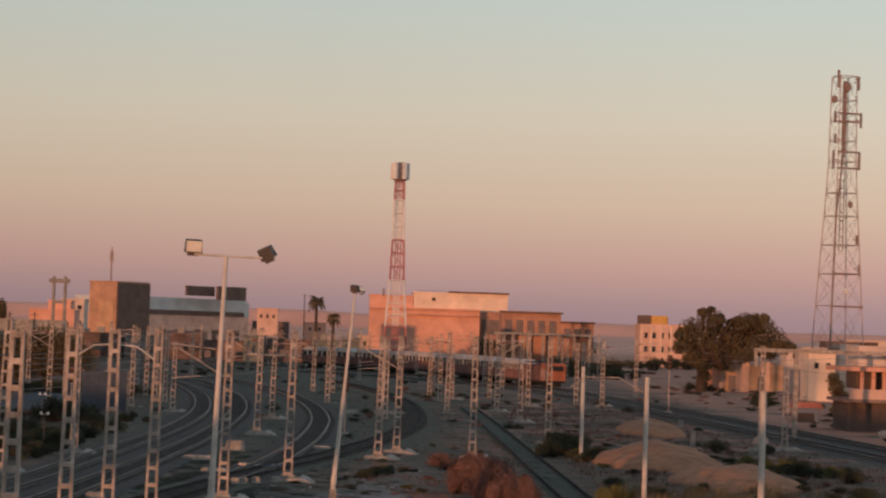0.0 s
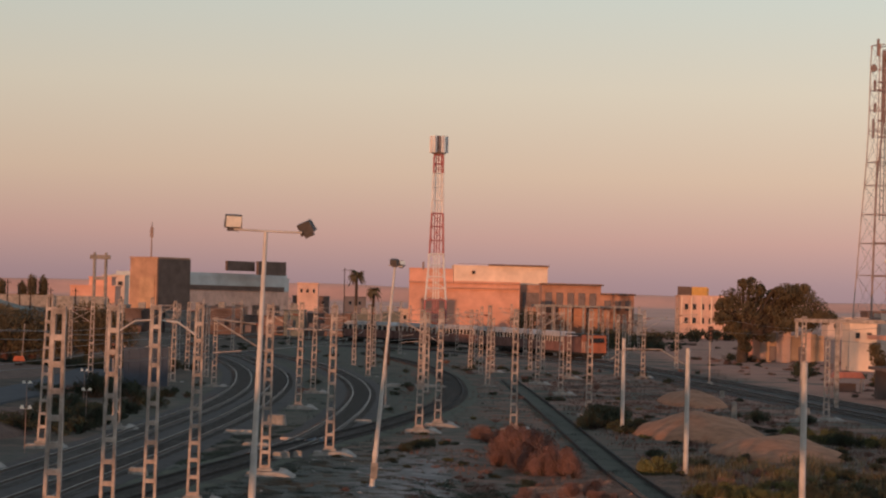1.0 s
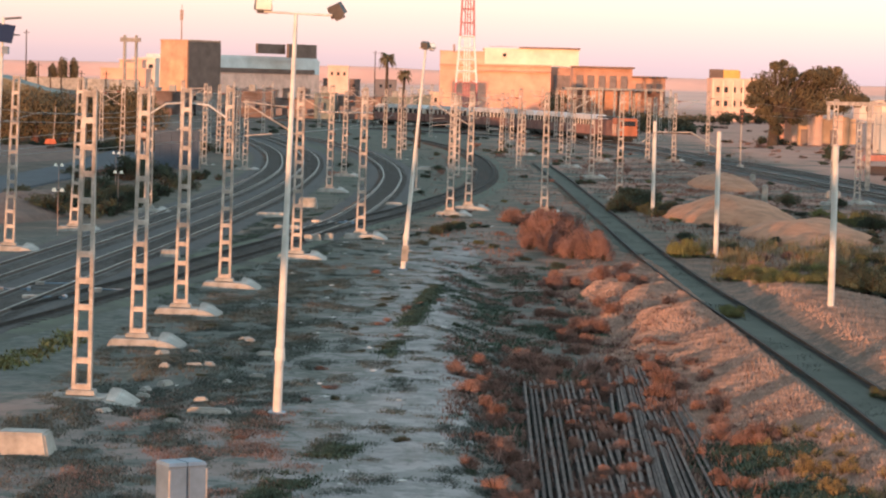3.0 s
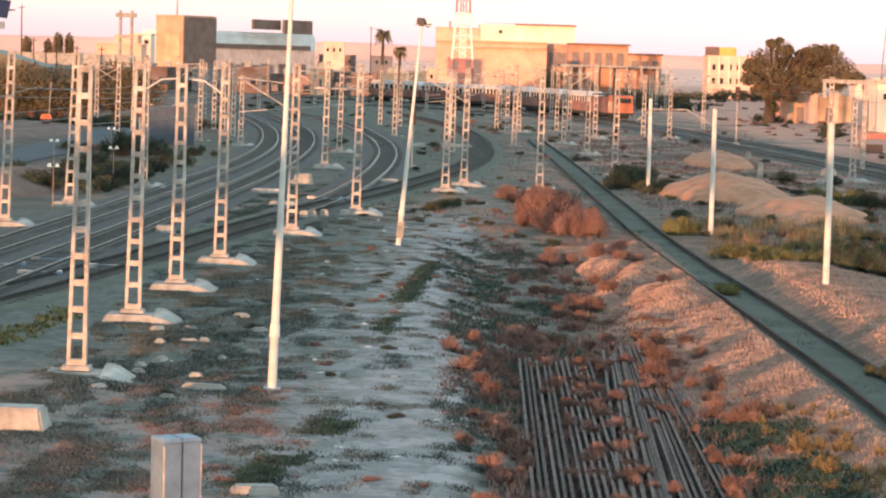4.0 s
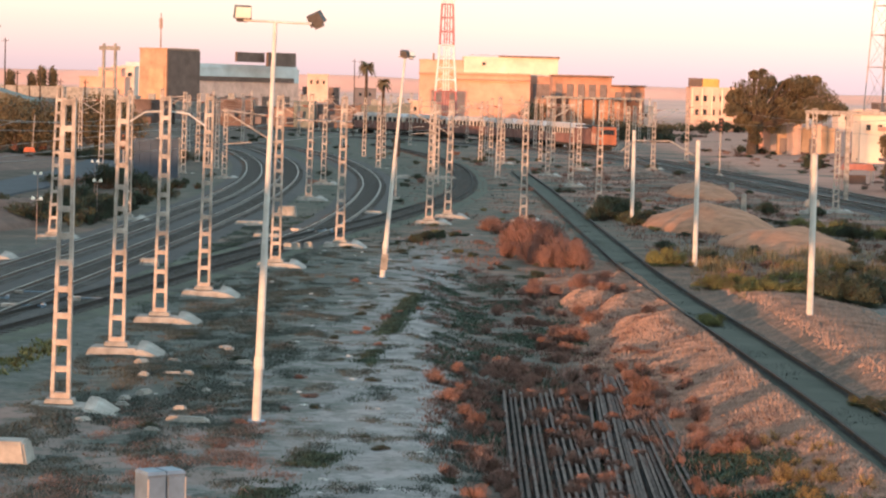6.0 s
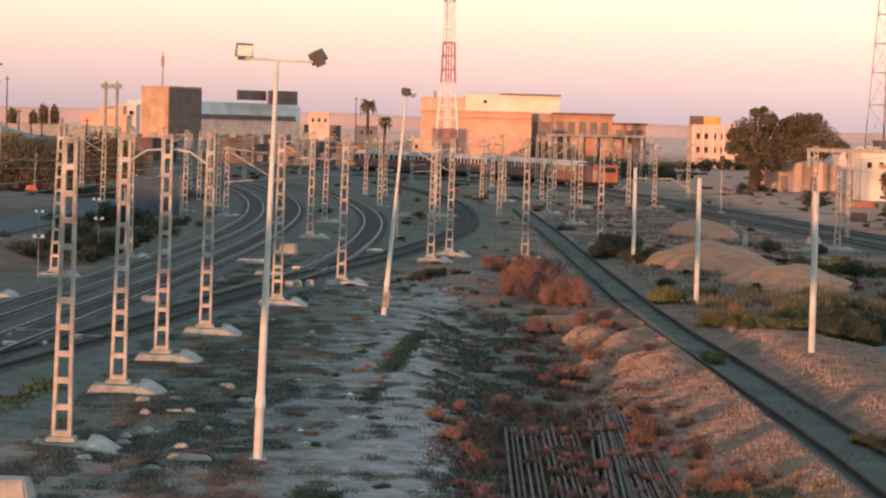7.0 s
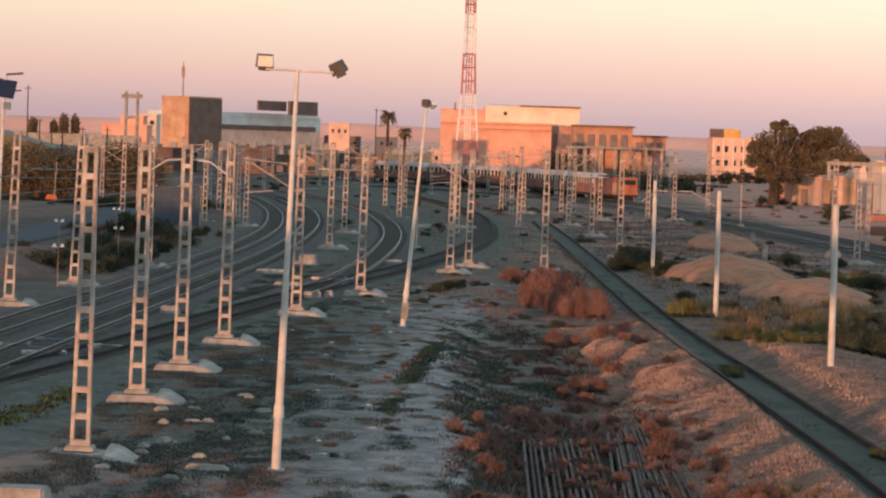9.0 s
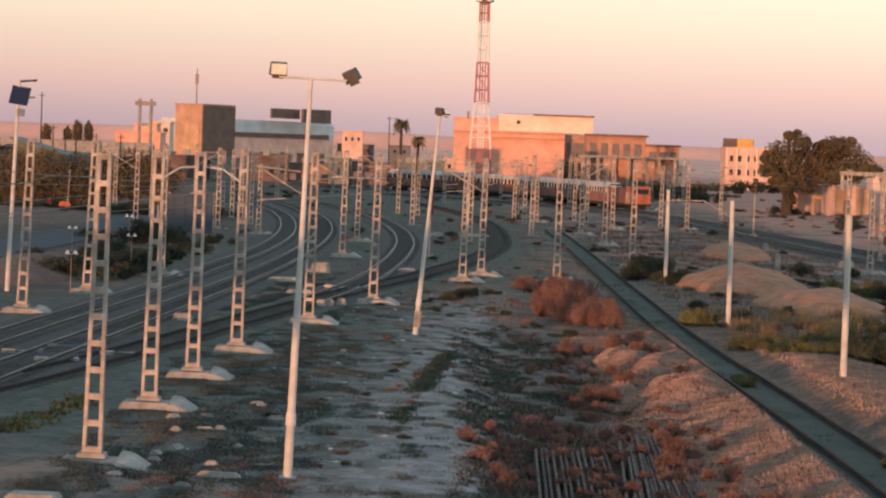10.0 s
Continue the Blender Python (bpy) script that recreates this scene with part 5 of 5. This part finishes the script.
# feathery dry scrub along the head and the foot of the gravel bank
clump(bushy, 8.4, 109, 0.5, 1.6, 6, 0.7, 1.4)
clump(bushy, 5.9, 109, 0.4, 1.5, 5, 0.6, 1.1)
clump(low + dry, 5.9, 87, 0.4, 2.0, 10, 0.5, 1.0, 1.2)
clump(dry, 3.4, 78, 0.3, 1.0, 6, 0.5, 0.8)
clump(dry + low, 7.2, 82, 1.1, 2.0, 12, 0.3, 0.6, 0.8)
clump(dry + low, 6.7, 72, 0.45, 2.2, 14, 0.45, 0.8, 1.2)
clump(dry + low, 7.7, 60.5, 0.5, 1.8, 14, 0.4, 0.75, 1.1)
clump(low + bushy, 5.6, 150, 0.8, 5.0, 9, 0.7, 1.4)
# coarser scrub further off: across the far yard, on the right-hand field and up the embankment
fdry = [shrub("scrub_bush", "russet scrub bush in the far yard", "far scrub", M_DRY, 150 + i, 0.6, 0.7, 320, 0.13) for i in range(2)]
fdark = [shrub("green_bush", "dark green scrub bush in the far yard", "far scrub", M_DARKB, 160 + i, 0.6, 0.8, 320, 0.13) for i in range(3)]
fred = [shrub("red_shrub", "dull red-brown scrub on the embankment", "embankment scrub", M_REDB, 170 + i, 0.6, 0.8, 320, 0.13) for i in range(3)]
for _ in range(130):
    y = SH.uniform(205, 500)
    plant_shrub(fdark + fdark + fdry, SH.uniform(-0.085, 0.075) * y, y, SH.uniform(0.8, 2.0), SH, 0.6)
for _ in range(70):
    y = SH.uniform(225, 400)
    plant_shrub(fdark + fdry + fdry, SH.uniform(41.5, 46) + SH.random() * 0.06 * y, y, SH.uniform(0.6, 1.5), SH, 0.6)
for _ in range(60):
    y = SH.uniform(230, 640)
    plant_shrub(fdark + fdry, SH.uniform(43, 50) + SH.random() * 0.07 * y, y, SH.uniform(0.9, 2.6), SH, 0.7)
for x, y, s in ((41.0, 452, 5.2), (44.0, 455, 5.0), (47.0, 453, 4.6), (50, 458, 3.6), (34.5, 470, 4.0), (50.2, 311, 3.6), (49.6, 308, 2.8), (51.2, 309, 2.6), (72, 610, 6.5), (76, 612, 6.0), (80, 611, 6.8), (84, 609, 6.2), (68, 612, 5.5), (54.0, 380.5, 2.4), (50.2, 381, 2.6)):
    plant_shrub(fdark, x, y, s, SH, 0.9)
for x, y, s in ((14.6, 161, 1.3), (15.6, 163, 1.2), (27.2, 133, 1.2)):
    plant_shrub(dark, x, y, s, SH)
for _ in range(110):
    x, y = SH.uniform(-74, -38), SH.uniform(283, 352)
    d = ((x + 66) / 34) ** 2 + ((y - 345) / 66) ** 2
    if d < 0.97:
        src = SH.choice(fred + fred + fdark)
        s = SH.uniform(1.4, 3.4)
        m = pose(x, y, 6.2 * (1 - d) ** 0.85 - 0.35, 0, 0, SH.uniform(0, 360)) @ Matrix.Diagonal((s, s, s * 0.7, 1))
        copy_thing(src, m)
for i, src in enumerate(fred):
    src.matrix_basis = pose(-45 + 2 * i, 290, 0) @ Matrix.Scale(2.4, 4)
for _ in range(30):
    y = SH.uniform(105, 190)
    plant_shrub(dark + olive + low, SH.uniform(15, 31), y, SH.uniform(0.4, 1.1), SH)


def low_weeds(name, label, material, seed, count, region, thresh, height, off, blades=7, spread=0.13, bare=None, clear=True, fine=1.0, slim=0.24, lean=0.8):
    """Uncountable low weeds in drifts: short sprawling blades in tufts. bare(x, y): how far the drifts thin out there."""
    rnd = random.Random(seed)
    verts, faces = [], []
    made = tries = 0
    while made < count and tries < count * 30:
        tries += 1
        x, y = region(rnd)
        v = noise.noise((x * fine * 0.62 + off, y * fine * 0.30, off)) + 0.6 * noise.noise((x * fine * 1.9, y * fine * 0.95, off + 3))
        if v < thresh + (bare(x, y) if bare else 0.0):
            continue
        made += 1
        if clear and 10.1 < x < 13.0 and y < 260:
            continue
        z = ground_z(x, y)
        for _ in range(blades):
            w = rnd.uniform(0, 6.3)
            l = height * rnd.uniform(0.5, 1.5)
            b = l * slim
            cx, cy = x + rnd.gauss(0, spread), y + rnd.gauss(0, spread * 1.4)
            dx, dy = math.cos(w), math.sin(w)
            n = len(verts)
            verts += [(cx - dy * b, cy + dx * b, z - 0.02), (cx + dy * b, cy - dx * b, z - 0.02), (cx + dx * l * lean, cy + dy * l * lean, z + l * 0.7)]
            faces.append((n, n + 1, n + 2))
    me = bpy.data.meshes.new(name)
    me.from_pydata(verts, [], faces)
    me.materials.append(material)
    tagged(new(name, me), label, "weeds", kind="stuff")


def trodden(x, y):
    """The bare way through the yard: few weeds on it, many beside it."""
    mid, half = -1.3 + 0.012 * (y - 50), 2.0 + 0.022 * (y - 50)
    return 0.40 * (1 - ease(0.45, 1.3, abs(x - mid) / half)) - 0.06 * ease(1.2, 2.2, abs(x - mid) / half)


def strip(x0, y0, run, length, wide):
    def place(r):
        k = r.uniform(0, length)
        return x0 + run * k + r.gauss(0, wide), y0 + k
    return place


def fan(a, b, y0, y1):
    def place(r):
        y = r.uniform(y0, y1)
        return r.uniform(a, b) * y, y
    return place


def field(x0, x1, y0, y1):
    return lambda r: (r.uniform(x0, x1), y0 + (y1 - y0) * r.random() ** 1.3)


low_weeds("dark_weeds", "patches of low dark green weeds on grey earth", M_WEED, 5, 26000, field(-10, 3, 45, 150), 0.20, 0.062, 3, blades=8, bare=trodden)
low_weeds("dry_weeds", "drifts of low russet dry weeds", M_DRY, 6, 7000, field(0.5, 10.3, 45, 118), 0.10, 0.09, 11)
low_weeds("tuft_weeds", "small dark tufts of weed on the bare way", M_WEED, 25, 14000, field(-8, 3, 45, 140), 0.34, 0.055, 57, blades=8, spread=0.12, fine=1.7)
low_weeds("edge_weeds", "dull green weeds beside the dry scrub", M_GREENW, 18, 9000, field(0.8, 6.4, 58, 118), 0.12, 0.075, 83)
low_weeds("side_weeds", "thick dark weeds beside the bare way", M_WEED, 20, 8000, field(-9.5, -3.2, 61, 105), 0.08, 0.065, 91, blades=8)
low_weeds("red_weeds", "low reddish weeds near the cabinet", M_DRY, 22, 2600, field(-7.6, -2.4, 47, 66), 0.22, 0.06, 93)
low_weeds("brown_weeds", "thin brownish dead weeds scattered over the yard", M_BROWNW, 16, 4200, field(-9, 4, 45, 140), 0.34, 0.06, 17, bare=trodden)
low_weeds("green_weeds", "low dark green weeds below the gravel bank", M_GREENW, 9, 6500, field(6.4, 9.2, 46, 60), -0.2, 0.13, 31)
low_weeds("track_weeds", "green weeds along a wheel track", M_GREENW, 19, 1700, strip(-1.25, 75, 0.057, 28, 0.16), -0.12, 0.085, 33)
low_weeds("patch_weeds", "dark patch of weeds near the cabinet", M_GREENW, 21, 1300, strip(-3.3, 48, 0.16, 9, 0.22), -0.1, 0.08, 35)
low_weeds("strip_weeds", "dull olive grass strip beside the sidings", M_GREENB, 10, 420, strip(-13.5, 60, 0.12, 22, 0.35), 0.0, 0.14, 41)
low_weeds("far_green_weeds", "dark green weeds between the far tracks", M_WEED, 12, 1500, fan(-0.07, 0.135, 128, 330), 0.34, 0.15, 51, spread=0.4)
low_weeds("far_dry_weeds", "russet weeds between the far tracks", M_DRY, 13, 1800, fan(0.0, 0.14, 115, 330), 0.2, 0.24, 61, spread=0.4, slim=0.08, lean=0.45)
low_weeds("siding_weeds", "dark green weeds between the sidings", M_GREENW, 14, 4200, strip(-13.3, 92, 0.11, 73, 2.2), 0.12, 0.08, 71)
low_weeds("bed_weeds", "sparse dull weeds in the disused track bed", M_WEED, 23, 1500, strip(11.7, 52, -0.008, 150, 0.5), 0.1, 0.07, 45, clear=False)
low_weeds("bank_weeds", "thin dry weeds across the far yard", M_DRY, 8, 3200, field(13.5, 34, 112, 270), 0.12, 0.28, 21, spread=0.4, slim=0.07, lean=0.45)

low_weeds("tall_grass", "tall withered grass before the soil heaps", M_HAY, 27, 420, field(14.5, 24.5, 119, 135), 0.22, 0.7, 65, blades=8, spread=0.3, slim=0.03, lean=0.35)
low_weeds("verge_grass", "withered grass behind the lamp posts", M_HAY, 29, 150, field(13.6, 22, 101, 118), 0.3, 0.5, 67, blades=8, spread=0.3, slim=0.03, lean=0.35)
low_weeds("rail_grass", "thin russet grass between the old rails", M_DRY, 30, 900, field(1.5, 7.6, 46, 80), 0.05, 0.34, 69, blades=9, spread=0.16, slim=0.035, lean=0.45)

# ---- stones, rubble and concrete blocks on the yard ----
RB = random.Random(31)
stone_meshes = []
for v in range(4):
    bm = bmesh.new()
    bmesh.ops.create_icosphere(bm, subdivisions=1, radius=0.5)
    for w in bm.verts:
        w.co *= 1 + 0.45 * noise.noise(w.co * 2 + Vector((v * 7, 0, 0)))
        w.co.z *= 0.6
    stone_meshes.append(mesh_of(bm, "stone", M_STONE))
for _ in range(70):
    y = RB.uniform(48, 150)
    x = RB.uniform(-8.5, 2.5) + (y - 50) * 0.015
    ob = tagged(new("stone", stone_meshes[RB.randrange(4)]), "pale broken stone lying on the earth", "stone", "stones of the yard")
    s = RB.uniform(0.08, 0.26)
    ob.matrix_basis = pose(x, y, ground_z(x, y), 0, 0, RB.uniform(0, 360)) @ Matrix.Diagonal((s * 1.4, s, s * 0.7, 1))


def concrete_block(x, y, sx, sy, sz, rz, label):
    bm = box((0, 0, sz / 2 - 0.05), (sx, sy, sz), top=0.82)
    bmesh.ops.bevel(bm, geom=bm.edges[:], offset=0.05, segments=2, affect='EDGES')
    ob = tagged(part("concrete_block", bm, M_CONC), label, "concrete block", "blocks of the yard")
    ob.matrix_basis = pose(x, y, ground_z(x, y), 0, 0, rz)


concrete_block(-8.85, 54.6, 1.35, 0.9, 0.55, -5, "pale squat concrete block")
for _ in range(16):
    concrete_block(RB.uniform(-8.0, -4.6), RB.uniform(60, 80), RB.uniform(0.25, 0.6), RB.uniform(0.2, 0.4), RB.uniform(0.12, 0.2), RB.uniform(0, 180), "broken slab of old concrete on the earth")
concrete_block(-3.1, 47.2, 1.0, 0.5, 0.22, 8, "pale slab lying near the cabinet")
concrete_block(-5.4, 61.8, 1.2, 0.3, 0.2, -12, "low broken kerb of reddish stone")

# ---- left side: service road, fence, sandy bank, low roof ----
road = thing("service_road", "blue-grey asphalt service road beside the yard", "road", kind="structure")
line = smooth_line([(-33.5, 120), (-32.6, 160), (-31.6, 190), (-30.8, 215), (-31.0, 245), (-33, 285), (-39, 330)], 4.0)
part("carriageway", sweep(bmesh.new(), line, 0, [(-2.9, -0.2), (2.9, -0.2), (2.8, 0.14), (-2.8, 0.14)]), M_ROAD, road)
fence = thing("panel_fence", "blue-grey ribbed sheet fence at the yard road", "fence")
for i in range(8):
    part("fence_panel", box((-24.7 + 0.5 * i, 225 + 0.06 * (i % 2), 1.75), (0.49, 0.07, 3.5)), M_BLUEW, fence)
for i in range(3):
    part("fence_post", box((-24.9 + 2.0 * i, 225.25, 1.8), (0.14, 0.14, 3.6)), M_MAST, fence)
mound_heap(-44.5, 262, 10.0, 44, 0.5, "broad bare bank of grey-brown earth", 40, M_EARTHB)
mound_heap(-24.5, 152, 4.0, 14, 1.1, "low bank of grey-brown earth", 44, M_EARTHB)
marker = thing("orange_marker", "small orange marker board on a thin pole", "marker")
part("board", box((0, 0, 0.7), (1.3, 0.3, 0.5), top=0.7), M_ORANGE, marker)
part("pole", tube((0.25, 0, 0), (0.5, 0, 4.4), 0.05), M_MAST, marker)
part("stand", box((0, 0, 0.2), (0.8, 0.5, 0.46)), M_BLACK, marker)
marker.matrix_basis = pose(-40.0, 262, 0.5)
mound_heap(-66, 345, 34, 66, 6.4, "long scrub-covered reddish embankment", 47, M_EMBANK)
hut = thing("low_shed", "low shed with a pale grey-green sloping roof", "shed")
bm = box((-49.0, 303, 3.4), (6.0, 8, 6.8))
for v in bm.verts:
    if v.co.z > 3:
        v.co.z -= 0.29 * (v.co.x + 49.0)
part("wall", bm, M_ROOFG, hut)
part("roof", box((-49.0, 302.6, 6.98), (6.9, 9, 0.2), ry=radians(16)), M_ROOFG, hut)
yardwall = thing("boundary_wall", "long pale boundary wall on the embankment", "wall")
for i in range(9):
    part("wall_panel", box((-72 + 3.6 * i, 352, 7.0), (3.56, 0.3, 1.5)), M_CONC, yardwall)
part("footing", box((-57.6, 352, 5.2), (33, 0.5, 2.4)), M_CONC, yardwall)
for i, (x, y, h, r) in enumerate(((-42.5, 288, 6.4, 2.6), (-39.5, 290, 6.6, 2.4), (-36.8, 292, 7.2, 2.3), (-45.5, 286, 6.8, 2.6), (-34.0, 288, 6.8, 2.2), (-48.8, 288, 7.0, 2.7), (-52.0, 290, 6.6, 2.6))):
    t = big_tree(x, y, [(0, 0, h - r * 0.8, r, r, r * 0.8), (r * 0.7, 0.5, h - r * 1.5, r, r * 0.8, r * 0.8), (-r * 0.7, 0, h - r * 1.6, r, r * 0.8, r * 0.8)],
                 1.2, "reddish-brown half-bare tree behind the sandy bank", 80 + i, 0.22, 1900, feathery=True)
    t.children[-1].data.materials[0] = M_DARKB if i in (2, 4) else M_REDB
big_tree(48.3, 250.5, [(0, 0, 3.6, 0.8, 0.8, 0.9), (0.4, 0, 2.6, 0.9, 0.8, 0.8), (-0.4, 0.2, 4.5, 0.6, 0.6, 0.7), (0.2, 0, 1.5, 0.9, 0.9, 0.7)], 2.2, "slender dark tree beside the red shelter", 91, 0.22, 420, girth=0.12)
clump(fdark + fdry, -28.0, 203, 1.8, 4.0, 9, 1.0, 2.0)
clump(fdark, -19.6, 170, 0.9, 8.0, 15, 1.2, 2.3, 1.2)
clump(dark, -19.4, 157, 0.6, 4.0, 10, 1.0, 1.8, 1.1)
clump(fdark, -22.6, 205, 1.2, 3.0, 9, 1.3, 2.3)
clump(fdark, -19.0, 206, 0.8, 3.0, 6, 0.9, 1.6)
for i in range(16):
    plant_shrub(dark, -47 + 1.5 * i, 272 + SH.uniform(-4, 4), SH.uniform(1.6, 2.4), SH)


for x, y, z0, h in ((-10.4, 450, 0.6, 14.0), (-55.4, 340, 4.5, 10.5), (-53.4, 338, 5.2, 5.4), (-52.2, 341, 5.0, 5.2), (-50.6, 340, 4.8, 6.2), (-47.7, 339, 4.4, 5.2), (-44.6, 341, 4.0, 5.6)):
    pole = thing("utility_pole", "thin dark wooden utility pole with a crossarm", "pole", "utility poles")
    part("shaft", tube((0, 0, 0), (0, 0, h), 0.12, 0.07), M_BARK, pole)
    part("crossarm", box((0, 0, h - 0.4), (0.9, 0.08, 0.08)), M_BARK, pole)
    pole.matrix_basis = pose(x, y, z0 - 0.8)


def bollard_lamp(x, y, h):
    t = thing("road_lamp", "small post with twin white lamp heads by the road", "road lamp", "lamps of the service road")
    part("post", tube((0, 0, -0.1), (0, 0, h), 0.022), M_TGREY, t)
    part("arm", tube((-0.2, 0, h), (0.2, 0, h), 0.02), M_MAST, t)
    for s in (-0.2, 0.2):
        part("lamp_head", box((s, -0.03, h + 0.08), (0.22, 0.16, 0.17), top=0.5), M_LENS, t)
    t.matrix_basis = pose(x, y, 0)


for x, y in ((-24.4, 163.5), (-24.2, 191.5), (-19.3, 154), (-19.2, 128.5)):
    bollard_lamp(x, y, 2.3)


def signal_post(x, y, h, label):
    t = thing("railway_signal", label, "signal", "signals of the yard")
    part("post", tube((0, 0, 0), (0, 0, h), 0.07), M_MAST, t)
    head = part("signal_head", box((0, -0.12, h - 0.7), (0.5, 0.25, 1.5)), M_BLACK, t)
    for k in range(3):
        part("lens", tube((0, -0.26, h - 0.25 - 0.45 * k), (0, -0.32, h - 0.25 - 0.45 * k), 0.12, n=10), M_INSUL, head)
    part("footing", box((0, 0, 0.1), (0.8, 0.8, 0.3), top=0.8), M_CONC, t)
    t.matrix_basis = pose(x, y, 0)


signal_post(-1.05, 190, 4.8, "dark railway signal on a grey post")
signal_post(33.4, 268, 6.2, "dark railway signal beside the far track")
signal_post(-24.5, 213, 4.2, "dark railway signal by the sheet fence")


# ---- point rods, lineside boxes and slabs ----
def point_rod(x, y, l, rz):
    t = thing("point_lever", "pale steel point rod beside a switch", "point lever", "point levers of the yard")
    part("rod", box((0, 0, 0.16), (l, 0.07, 0.05)), M_CAB, t)
    part("weight", tube((l / 2, -0.12, 0.18), (l / 2, 0.12, 0.18), 0.09), M_CAB, t)
    part("seat", box((-l / 2, 0, 0.13), (0.5, 0.4, 0.16)), M_MAST, t)
    t.matrix_basis = pose(x, y, 0, 0, 0, rz)


for x, y, l, rz in ((-15.8, 94.5, 1.2, 4), (-14.0, 91.4, 1.3, -6), (-11.9, 95.2, 1.7, 3), (-14.6, 97.5, 1.4, 8), (-5.7, 144.6, 1.8, -20), (-5.0, 143.6, 1.2, 15)):
    point_rod(x, y, l, rz)
concrete_block(-7.9, 161.5, 1.3, 0.9, 0.75, 0, "pale lineside concrete box")
concrete_block(-9.5, 150.5, 2.2, 1.0, 0.35, 6, "flat concrete slab beside the track")
concrete_block(-7.9, 138.5, 1.6, 0.8, 0.3, -4, "flat concrete slab beside the track")
concrete_block(1.6, 238.0, 6.4, 1.2, 0.35, 0, "long concrete slab between the tracks")
concrete_block(-2.4, 167.0, 1.3, 0.8, 0.3, 0, "flat concrete slab beside the track")
concrete_block(-11.9, 114.5, 0.9, 0.6, 0.45, 20, "broken reddish block between the tracks")
concrete_block(29.8, 229.5, 0.5, 0.4, 0.7, 0, "small white marker block")
concrete_block(23.2, 172.0, 0.4, 0.4, 1.9, 0, "small white marker post behind the heap")
concrete_block(32.0, 197.0, 1.2, 0.9, 0.6, 0, "pale concrete box beside the far track")
for x, y in ((-6.2, 128.0), (-5.8, 128.6), (-5.2, 129.4)):
    concrete_block(x, y, 0.5, 0.4, 0.45, 0, "small whitewashed marker stone")

# ---- overhead wires ----
def overhead_wire(pts, label, z1=5.6, z2=6.9):
    t = thing("overhead_line", label, "overhead line")
    line = smooth_line(pts, 6.0)
    for name, z, sag in (("contact_wire", z1, 0.0), ("catenary_wire", z2, 0.5)):
        bm = bmesh.new()
        n, ring = 9, None
        for i in range(len(line) - 1):
            zi = z - sag * 4 * ((i % n) / n) * (1 - (i % n) / n)
            here = [bm.verts.new((line[i].x + a, line[i].y, zi + b)) for a, b in ((-0.014, 0), (0, -0.014), (0.014, 0), (0, 0.014))]
            if ring:
                for k in range(4):
                    bm.faces.new((ring[k], ring[(k + 1) % 4], here[(k + 1) % 4], here[k]))
            ring = here
        part(name, bm, M_WIRE, t)


for p, l in ((TRACK_1, "thin copper overhead wires above the curved track"), (TRACK_2, "thin copper overhead wires above the second track"),
             (TRACK_3, "thin copper overhead wires above the siding"), (TRACK_4, "thin copper overhead wires above the branch"), (TRACK_6, "thin copper overhead wires above the far track")):
    overhead_wire(p, l)

# ---- the road bridge that carries the camera ----
bridge = thing("road_bridge", "concrete road bridge spanning the yard", "bridge", kind="structure")
part("deck", box((-55, -6.0, 6.2), (290, 11.0, 1.2)), M_CONC, bridge)
part("parapet", box((-55, -0.65, 7.2), (290, 0.25, 0.8)), M_CONC, bridge)
part("parapet", box((-55, -11.3, 7.25), (290, 0.25, 0.9)), M_CONC, bridge)
for x in (-185, -140, -20, 25, 80):
    part("pier", box((x, -6, 2.7), (1.1, 7.0, 5.8)), M_CONC, bridge)


# ---- loose stones on the gravel banks ----
def loose_gravel(name, label, seed, count, region):
    rnd = random.Random(seed)
    verts, faces = [], []
    for _ in range(count):
        x, y = region(rnd)
        z, s = ground_z(x, y), rnd.uniform(0.025, 0.065)
        w = rnd.uniform(0, 3.1)
        n = len(verts)
        for k in range(4):
            a = w + k * math.pi / 2
            verts.append((x + s * math.cos(a) * rnd.uniform(0.7, 1.2), y + s * math.sin(a) * rnd.uniform(0.7, 1.2), z - 0.01))
        verts += [(x + rnd.uniform(-0.3, 0.3) * s, y + rnd.uniform(-0.3, 0.3) * s, z + s * rnd.uniform(0.9, 1.7))]
        faces += [(n + k, n + (k + 1) % 4, n + 4) for k in range(4)]
    me = bpy.data.meshes.new(name)
    me.from_pydata(verts, [], faces)
    me.materials.append(M_GRAVEL)
    tagged(new(name, me), label, "gravel", kind="stuff")


loose_gravel("bank_gravel", "pinkish broken stone on the track bank", 61, 62000, lambda r: (r.triangular(5.4, 10.9, 9.5), 46 + 70 * r.random() ** 1.3))
loose_gravel("far_bank_gravel", "pinkish broken stone on the opposite bank", 62, 14000, lambda r: (r.triangular(13.5, 18.5, 15.0), 62 + 46 * r.random()))
